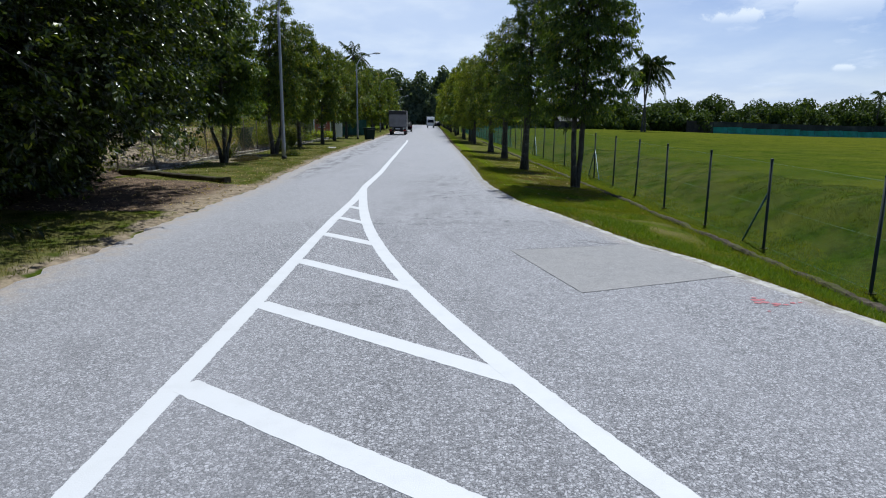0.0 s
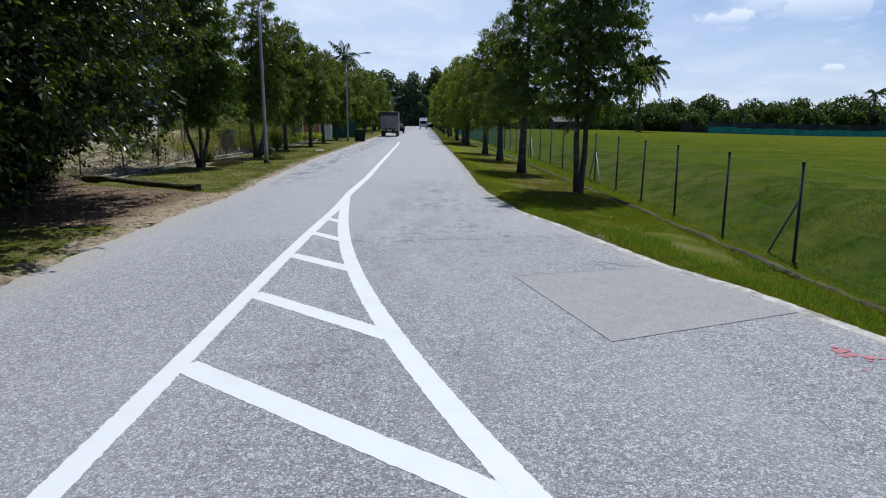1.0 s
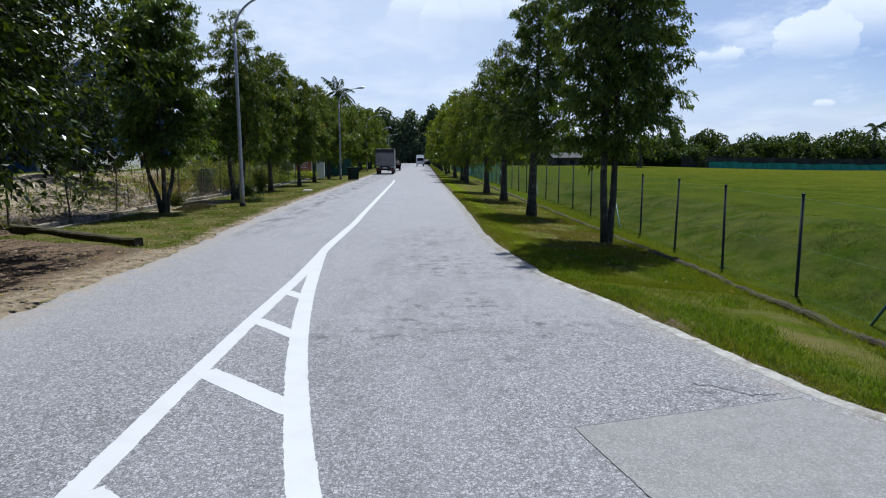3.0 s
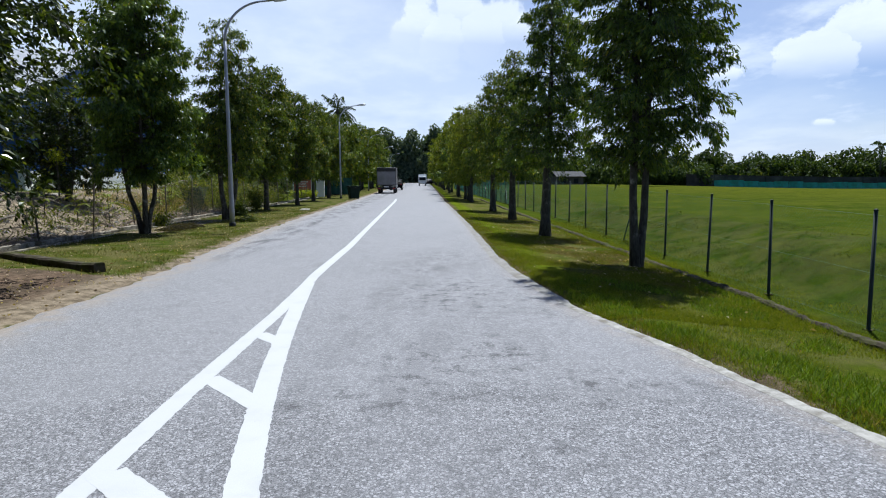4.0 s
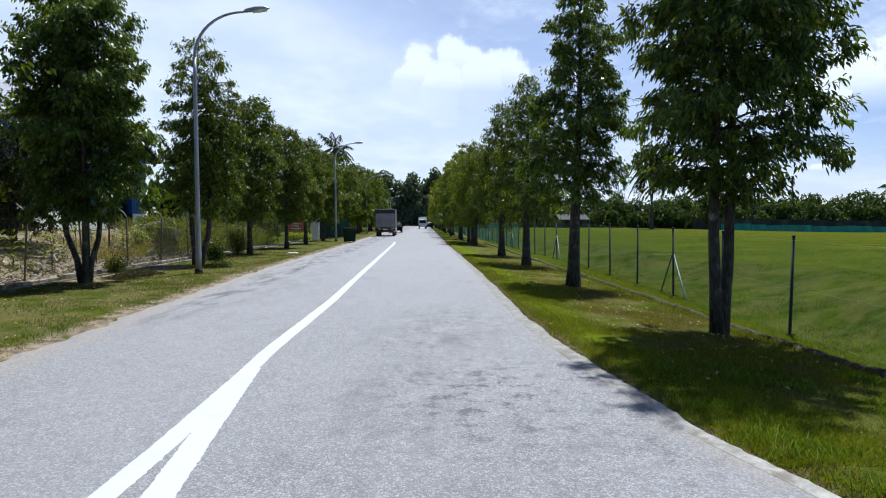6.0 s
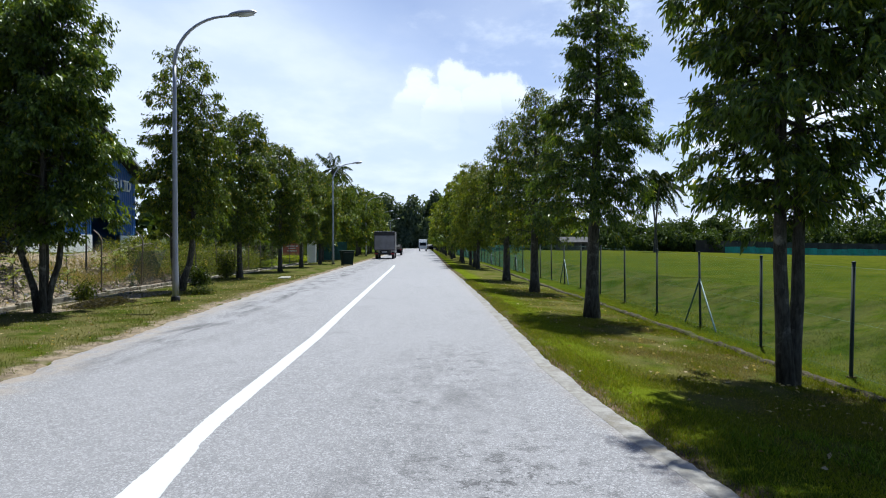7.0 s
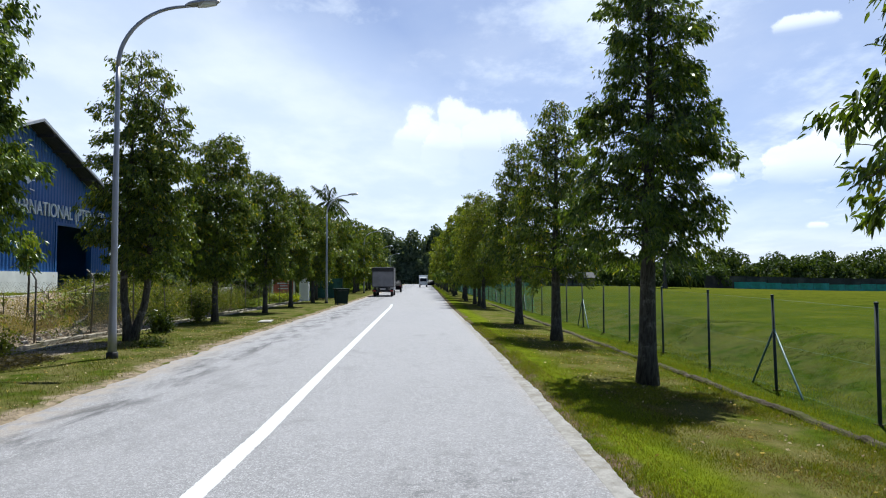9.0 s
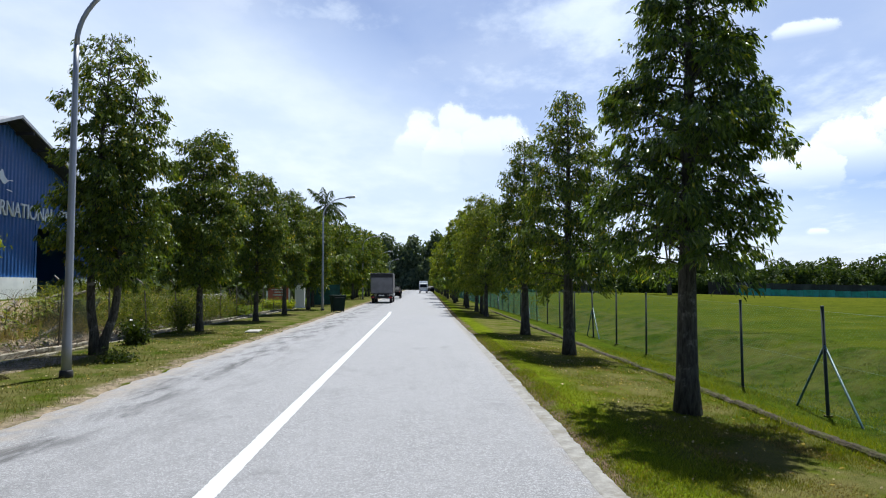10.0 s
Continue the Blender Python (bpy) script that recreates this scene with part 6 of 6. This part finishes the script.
def shrub(x, y, h, r, seed, mat, label, leaves=900, leaf=(0.10, 0.05)):
    rng = np.random.default_rng(seed)
    ob = thing("shrub", label, "shrub", (x, y, gz(x, y)), 0)
    stems = Pile()
    B, D = [], []
    for k in range(14):
        a = rng.uniform(0, 6.28)
        e = np.array([np.cos(a) * r * rng.uniform(0.2, 0.95), np.sin(a) * r * rng.uniform(0.2, 0.95), h * rng.uniform(0.45, 1.0)])
        stems.tube([(0, 0, -0.05), e * [0.4, 0.4, 0.55], e], [0.015, 0.01, 0.004], 4)
        m = leaves // 14
        t = rng.uniform(0.2, 1.05, (m, 1))
        B.append(e * t + rng.normal(0, 0.10 + 0.06 * r, (m, 3)))
        d = rng.normal(0, 0.7, (m, 3))
        D.append(d + e / np.linalg.norm(e) * 0.4)
    B = np.concatenate(B)
    B[:, 2] = np.maximum(B[:, 2], 0.02)
    v, q = leaf_cloud(B, np.concatenate(D), np.full(len(B), leaf[0]), np.full(len(B), leaf[1]), rng, False)
    part("stems", stems, M_BARK, ob)
    part("foliage", mesh_np("foliage", v, q, mat), None, ob)


shrub(-8.0, 32.4, 0.55, 0.24, 1, M_LEAF_B, "small dark green rounded shrub beside the drain", 1500)
shrub(-8.5, 36.9, 1.1, 0.5, 2, M_WEED, "tall bright green weed bush by the fence", 1200)
M_HEDGE = leaf_mat("hedge_leaf", (0.14, 0.20, 0.015), (0.32, 0.36, 0.03), (0.42, 0.40, 0.05), 0.5)
for k, (x, y) in enumerate(((-11.2, 59.4), (-10.5, 59.2), (-9.8, 59.1))):
    shrub(x, y, 0.55, 0.5, 20 + k, M_HEDGE, "clipped yellow-green hedge bush in front of the sign", 1400)
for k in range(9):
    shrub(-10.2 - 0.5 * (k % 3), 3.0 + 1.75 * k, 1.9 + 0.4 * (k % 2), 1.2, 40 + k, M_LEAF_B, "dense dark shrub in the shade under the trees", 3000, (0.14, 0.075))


# Low foliage filled out with added shrubs that deepen the shade.
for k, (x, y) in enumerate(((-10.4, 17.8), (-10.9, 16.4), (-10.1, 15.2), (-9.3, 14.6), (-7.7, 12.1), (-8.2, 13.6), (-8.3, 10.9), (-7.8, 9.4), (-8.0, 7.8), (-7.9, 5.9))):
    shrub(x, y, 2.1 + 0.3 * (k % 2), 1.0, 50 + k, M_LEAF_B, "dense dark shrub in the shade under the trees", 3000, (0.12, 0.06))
shrub(-8.95, 26.7, 0.5, 0.3, 61, M_WEED, "small yellow-green weed bush in the drain", 500)
shrub(-6.55, 28.5, 0.14, 0.38, 62, M_LEAF_B, "low dark clump of clippings under the tree", 700, (0.08, 0.03))
for k, (x, y, h) in enumerate(((-15.9, 42.0, 0.6), (-15.6, 43.4, 0.7), (-16.0, 44.8, 0.85), (-15.7, 46.4, 0.7))):
    shrub(x, y, h, 0.8, 70 + k, M_WEED, "untrimmed yellow-green shrub in the factory yard", 1100)


def clippings_heap(x, y, seed):
    """A long low heap of cut grass and dry twigs beside the drain."""
    rng = np.random.default_rng(seed)
    n = 2600
    u, w = rng.uniform(-1, 1, n), rng.normal(0, 0.4, n)
    h = 0.15 * np.sqrt(np.clip(1 - u * u, 0, 1)) * np.exp(-w * w * 1.6) * rng.uniform(0.1, 1.1, n)
    px, py = x + w * 0.45 + 0.12 * u, y + u * 0.95
    B = np.stack([px, py, ground_z(px, py) + h], -1)
    D = rng.normal(0, 1, (n, 3)) * [1, 1, 0.45]
    v, q = leaf_cloud(B, D, np.full(n, 0.10), np.full(n, 0.02), rng, False)
    M_CUT = leaf_mat("cut_grass", (0.024, 0.023, 0.016), (0.062, 0.056, 0.040), (0.14, 0.12, 0.085), 0.8)
    tagged(new("clippings_heap", mesh_np("clippings_heap", v, q, M_CUT)), "low heap of dark dry grass clippings beside the drain", "clippings", kind="stuff")


clippings_heap(-7.7, 25.2, 81)
slab = part("concrete_slab", bevelled(-0.22, 0.22, -0.5, 0.5, -0.05, 0.05, 0.015), M_CONC, None)
slab.matrix_basis = pose(-6.15, 37.3, gz(-6.15, 37.3), 0, 0, 6)
tagged(slab, "small pale concrete slab lying in the grass verge", "slab")


def sapling(x, y, h, seed):
    rng = np.random.default_rng(seed)
    ob = thing("sapling", "thin staked sapling with a tuft of yellow-green leaves", "sapling", (x, y, gz(x, y)), 0)
    part("stem", Pile().tube([(0, 0, -0.1), (0.02, 0, h * 0.5), (-0.02, 0.02, h)], [0.035, 0.03, 0.02], 7), M_BARK, ob)
    n = 160
    B = rng.normal(0, 0.13, (n, 3)) + [0, 0, h + 0.05]
    D = rng.normal(0, 0.7, (n, 3)) - [0, 0, 0.3]
    v, q = leaf_cloud(B, D, np.full(n, 0.15), np.full(n, 0.045), rng, False)
    part("foliage", mesh_np("foliage", v, q, M_HEDGE), None, ob)


sapling(-12.0, 32.5, 2.25, 91)
sapling(-12.6, 27.2, 1.7, 92)


def dead_branch(x, y, rz, ln, seed):
    """A fallen leafless branch lying on the bank."""
    rng = np.random.default_rng(seed)
    ob = thing("dead_branch", "fallen grey leafless branch lying on the bank", "branch", (x, y, gz(x, y)), rz, "fallen branches")
    t = np.linspace(0, 1, 9)
    p = np.stack([ln * t - ln / 2, 0.12 * ln * np.sin(t * 4 + seed), 0.05 + 0.16 * ln * np.sin(t * 3.0)], -1)
    part("limb", Pile().tube(p, np.linspace(0.05, 0.015, 9), 6), M_DEAD, ob)
    for k in range(7):
        b = p[rng.integers(2, 9)]
        e = b + rng.normal(0, 0.22, 3) * ln * 0.6 + [0.1 * ln, 0, 0.08 * ln]
        e[2] = max(e[2], 0.02)
        part("twig", Pile().tube([b, (b + e) / 2 + [0, 0, 0.05], e], [0.014, 0.009, 0.004], 4), M_DEAD, ob)


M_DEAD = plain("dead_wood", (0.17, 0.145, 0.115), 0.9, 0, 0.35, 6)
for k, (x, y, rz, ln) in enumerate(((-13.4, 38.0, 80, 2.6), (-13.0, 35.0, 100, 1.8), (-11.6, 29.3, 70, 1.6), (-11.0, 27.6, 110, 1.3), (-12.4, 25.0, 60, 1.9), (-11.2, 22.4, 95, 1.7), (-14.0, 41.5, 75, 2.4), (-10.9, 33.6, 85, 1.4))):
    dead_branch(x, y, rz, ln, 110 + k)


def grass():
    rng = np.random.default_rng(4)

    def blades(n, xf, y0, y1, hmin, hmax, keep=None):
        y = y0 + (y1 - y0) * rng.random(n) ** 1.35
        lo, hi = xf(y)
        x = lo + (hi - lo) * rng.random(n)
        if keep is not None:
            k = keep(x, y)
            x, y = x[k], y[k]
        n = len(x)
        z = ground_z(x, y) - 0.005
        patch = 0.5 + 0.5 * np.sin(x * 2.3 + 1.2 * np.sin(y * 1.1)) * np.sin(y * 1.9 + x)
        h = rng.uniform(hmin, hmax, n) * (0.6 + 0.7 * patch)
        a = rng.uniform(0, 2 * np.pi, n)
        w = rng.uniform(0.0025, 0.005, n)
        ln = rng.normal(0, 0.45, (n, 2)) * h[:, None]
        p = np.stack([x, y, z], -1)
        s = np.stack([np.cos(a) * w, np.sin(a) * w, 0 * a], -1)
        tip = p + np.stack([ln[:, 0], ln[:, 1], h], -1)
        return np.stack([p - s, p + s, tip], 1).reshape(-1, 3)

    strip = lambda y: (right_edge(y) + 0.17, 4.75 + drift(y))
    v = np.concatenate([blades(150000, strip, 3.5, 34, 0.013, 0.042), blades(140000, strip, 12, 23, 0.013, 0.042)])
    tri = v.reshape(-1, 3, 3)
    bx, by = tri[:, 0, 0], tri[:, 0, 1]
    off = bx - right_edge(by)
    inner = off > 1.1 + 0.25 * vnoise(bx, by, 1.1, 0) + rng.normal(0, 0.15, len(bx))
    bare = inner & (by > 13) & (vnoise(bx, by, 0.5, 2) + 0.5 * vnoise(bx, by, 1.7, 1) + rng.normal(0, 0.3, len(bx)) > 0.3)
    stubble = tri[bare].copy()
    stubble[:, 2, 2] = stubble[:, 0, 2] + 0.7 * (stubble[:, 2, 2] - stubble[:, 0, 2])
    tri, inner, by = tri[~bare], inner[~bare], by[~bare]
    far = inner & (by > 14)
    w = tri[far].reshape(-1, 3)
    tagged(new("sunny_verge_grass", mesh_np("sunny_verge_grass", w, np.arange(len(w)).reshape(-1, 3), M_BLADE_Y)), "short yellow-green grass blades along the road", "grass", kind="stuff")
    v = tri[~far].reshape(-1, 3)
    v2 = blades(15000, lambda y: (right_edge(y) + np.where(y < 14.6, 0.13, 0.05), right_edge(y) + 0.42), 2.5, 36, 0.02, 0.075)
    v3 = blades(45000, lambda y: (4.9 + drift(y), fence_x(y) + 0.8), 8, 34, 0.03, 0.09)
    thatch = blades(34000, lambda y: (right_edge(y) + 0.08, right_edge(y) + 0.5), 2.5, 36, 0.01, 0.035)
    thatch = np.concatenate([thatch, stubble.reshape(-1, 3)])
    M_THATCH = leaf_mat("dry_thatch", (0.06, 0.052, 0.02), (0.17, 0.14, 0.062), (0.30, 0.25, 0.13), 0.7)
    tagged(new("dry_thatch", mesh_np("dry_thatch", thatch, np.arange(len(thatch)).reshape(-1, 3), M_THATCH)), "dry brown grass thatch beside the cement strip", "dry grass", kind="stuff")
    n = 2200
    cy = 6 + 30 * rng.random(n) ** 1.3
    cx = fence_x(cy) + rng.uniform(-0.2, 4.2, n)
    keep = vnoise(cx, cy, 1.6, 2) > -0.1
    cx, cy = cx[keep], cy[keep]
    m = 26
    px = (cx[:, None] + rng.normal(0, 0.10, (len(cx), m))).ravel()
    py = (cy[:, None] + rng.normal(0, 0.10, (len(cx), m))).ravel()
    p = np.stack([px, py, ground_z(px, py) - 0.01], -1)
    a = rng.uniform(0, 2 * np.pi, len(px))
    sd = np.stack([np.cos(a), np.sin(a), 0 * a], -1) * 0.0035
    tip = p + np.stack([rng.normal(0, 0.05, len(px)), rng.normal(0, 0.05, len(px)), rng.uniform(0.025, 0.085, len(px))], -1)
    tus = np.stack([p - sd, p + sd, tip], 1).reshape(-1, 3)
    M_TUSSOCK = leaf_mat("tussock_blade", (0.022, 0.038, 0.004), (0.065, 0.090, 0.008), (0.15, 0.13, 0.04), 0.6)
    tagged(new("bank_tussocks", mesh_np("bank_tussocks", tus, np.arange(len(tus)).reshape(-1, 3), M_TUSSOCK)), "rough dark green grass tussocks on the field's bank", "grass", kind="stuff")
    v4 = blades(16000, lambda y: (4.55 + drift(y), 4.95 + drift(y)), 6, 30, 0.03, 0.10)
    v = np.concatenate([v, v2, v3, v4])
    tagged(new("verge_grass", mesh_np("verge_grass", v, np.arange(len(v)).reshape(-1, 3), M_BLADE)), "short green grass blades on the verge by the fence", "grass", kind="stuff")
    n = 2200
    cy = 3.5 + 11.5 * rng.random(n)
    cx = right_edge(cy) + 0.25 + rng.random(n) * np.maximum(4.55 - right_edge(cy), 0.3)
    keep = vnoise(cx, cy, 0.8, 1) + 0.6 * vnoise(cx, cy, 0.3, 2) + 0.5 * smooth01((9.0 - cy) / 2) > 0.15
    cx, cy = cx[keep], cy[keep]
    m = 30
    px = (cx[:, None] + rng.normal(0, 0.07, (len(cx), m))).ravel()
    py = (cy[:, None] + rng.normal(0, 0.07, (len(cx), m))).ravel()
    p = np.stack([px, py, ground_z(px, py) - 0.005], -1)
    a = rng.uniform(0, 2 * np.pi, len(px))
    sd = np.stack([np.cos(a), np.sin(a), 0 * a], -1) * 0.006
    tip = p + np.stack([rng.normal(0, 0.035, len(px)), rng.normal(0, 0.035, len(px)), rng.uniform(0.02, 0.085, len(px))], -1)
    tuft = np.stack([p - sd, p + sd, tip], 1).reshape(-1, 3)
    M_TUFT = leaf_mat("lush_blade", (0.040, 0.075, 0.005), (0.120, 0.185, 0.012), (0.22, 0.22, 0.06), 0.6)
    tagged(new("lush_verge_grass", mesh_np("lush_verge_grass", tuft, np.arange(len(tuft)).reshape(-1, 3), M_TUFT)), "lush green tufts of coarse grass on the verge", "grass", kind="stuff")
    on_track = lambda x, y: ~((y > 10.2) & (y < 17.0 + (-5.6 - x) * 0.42 - 1.5))
    v = blades(60000, lambda y: (-8.8 + drift(y), left_edge(y) - 0.15), 4, 40, 0.02, 0.07, on_track)
    tagged(new("shaded_verge_grass", mesh_np("shaded_verge_grass", v, np.arange(len(v)).reshape(-1, 3), M_BLADE_L)), "short patchy grass blades on the verge by the drain", "grass", kind="stuff")


grass()


def litter():
    rng = np.random.default_rng(14)
    P = []
    for n, x0, x1, y0, y1 in ((900, -8.6, -4.6, 10.2, 16.5), (1100, -8.6, -4.9, 16.5, 40), (600, 2.4, 4.7, 15, 36), (260, 1.7, 4.6, 12, 38), (900, -13.5, -9.0, 16, 40)):
        x, y = rng.uniform(x0, x1, n), rng.uniform(y0, y1, n)
        P.append(np.stack([x, y, ground_z(x, y) + rng.uniform(0.008, 0.03, n)], -1))
    P = np.concatenate(P)
    d = rng.normal(0, 1, P.shape)
    d[:, 2] *= 0.25
    sz = rng.uniform(0.025, 0.065, len(P))
    v, q = leaf_cloud(P, d, sz, sz * 0.5, rng, False)
    tagged(new("leaf_litter", mesh_np("leaf_litter", v, q, M_LITTER)), "dry fallen leaves scattered on the verges and bare earth", "leaf litter", kind="stuff")


litter()
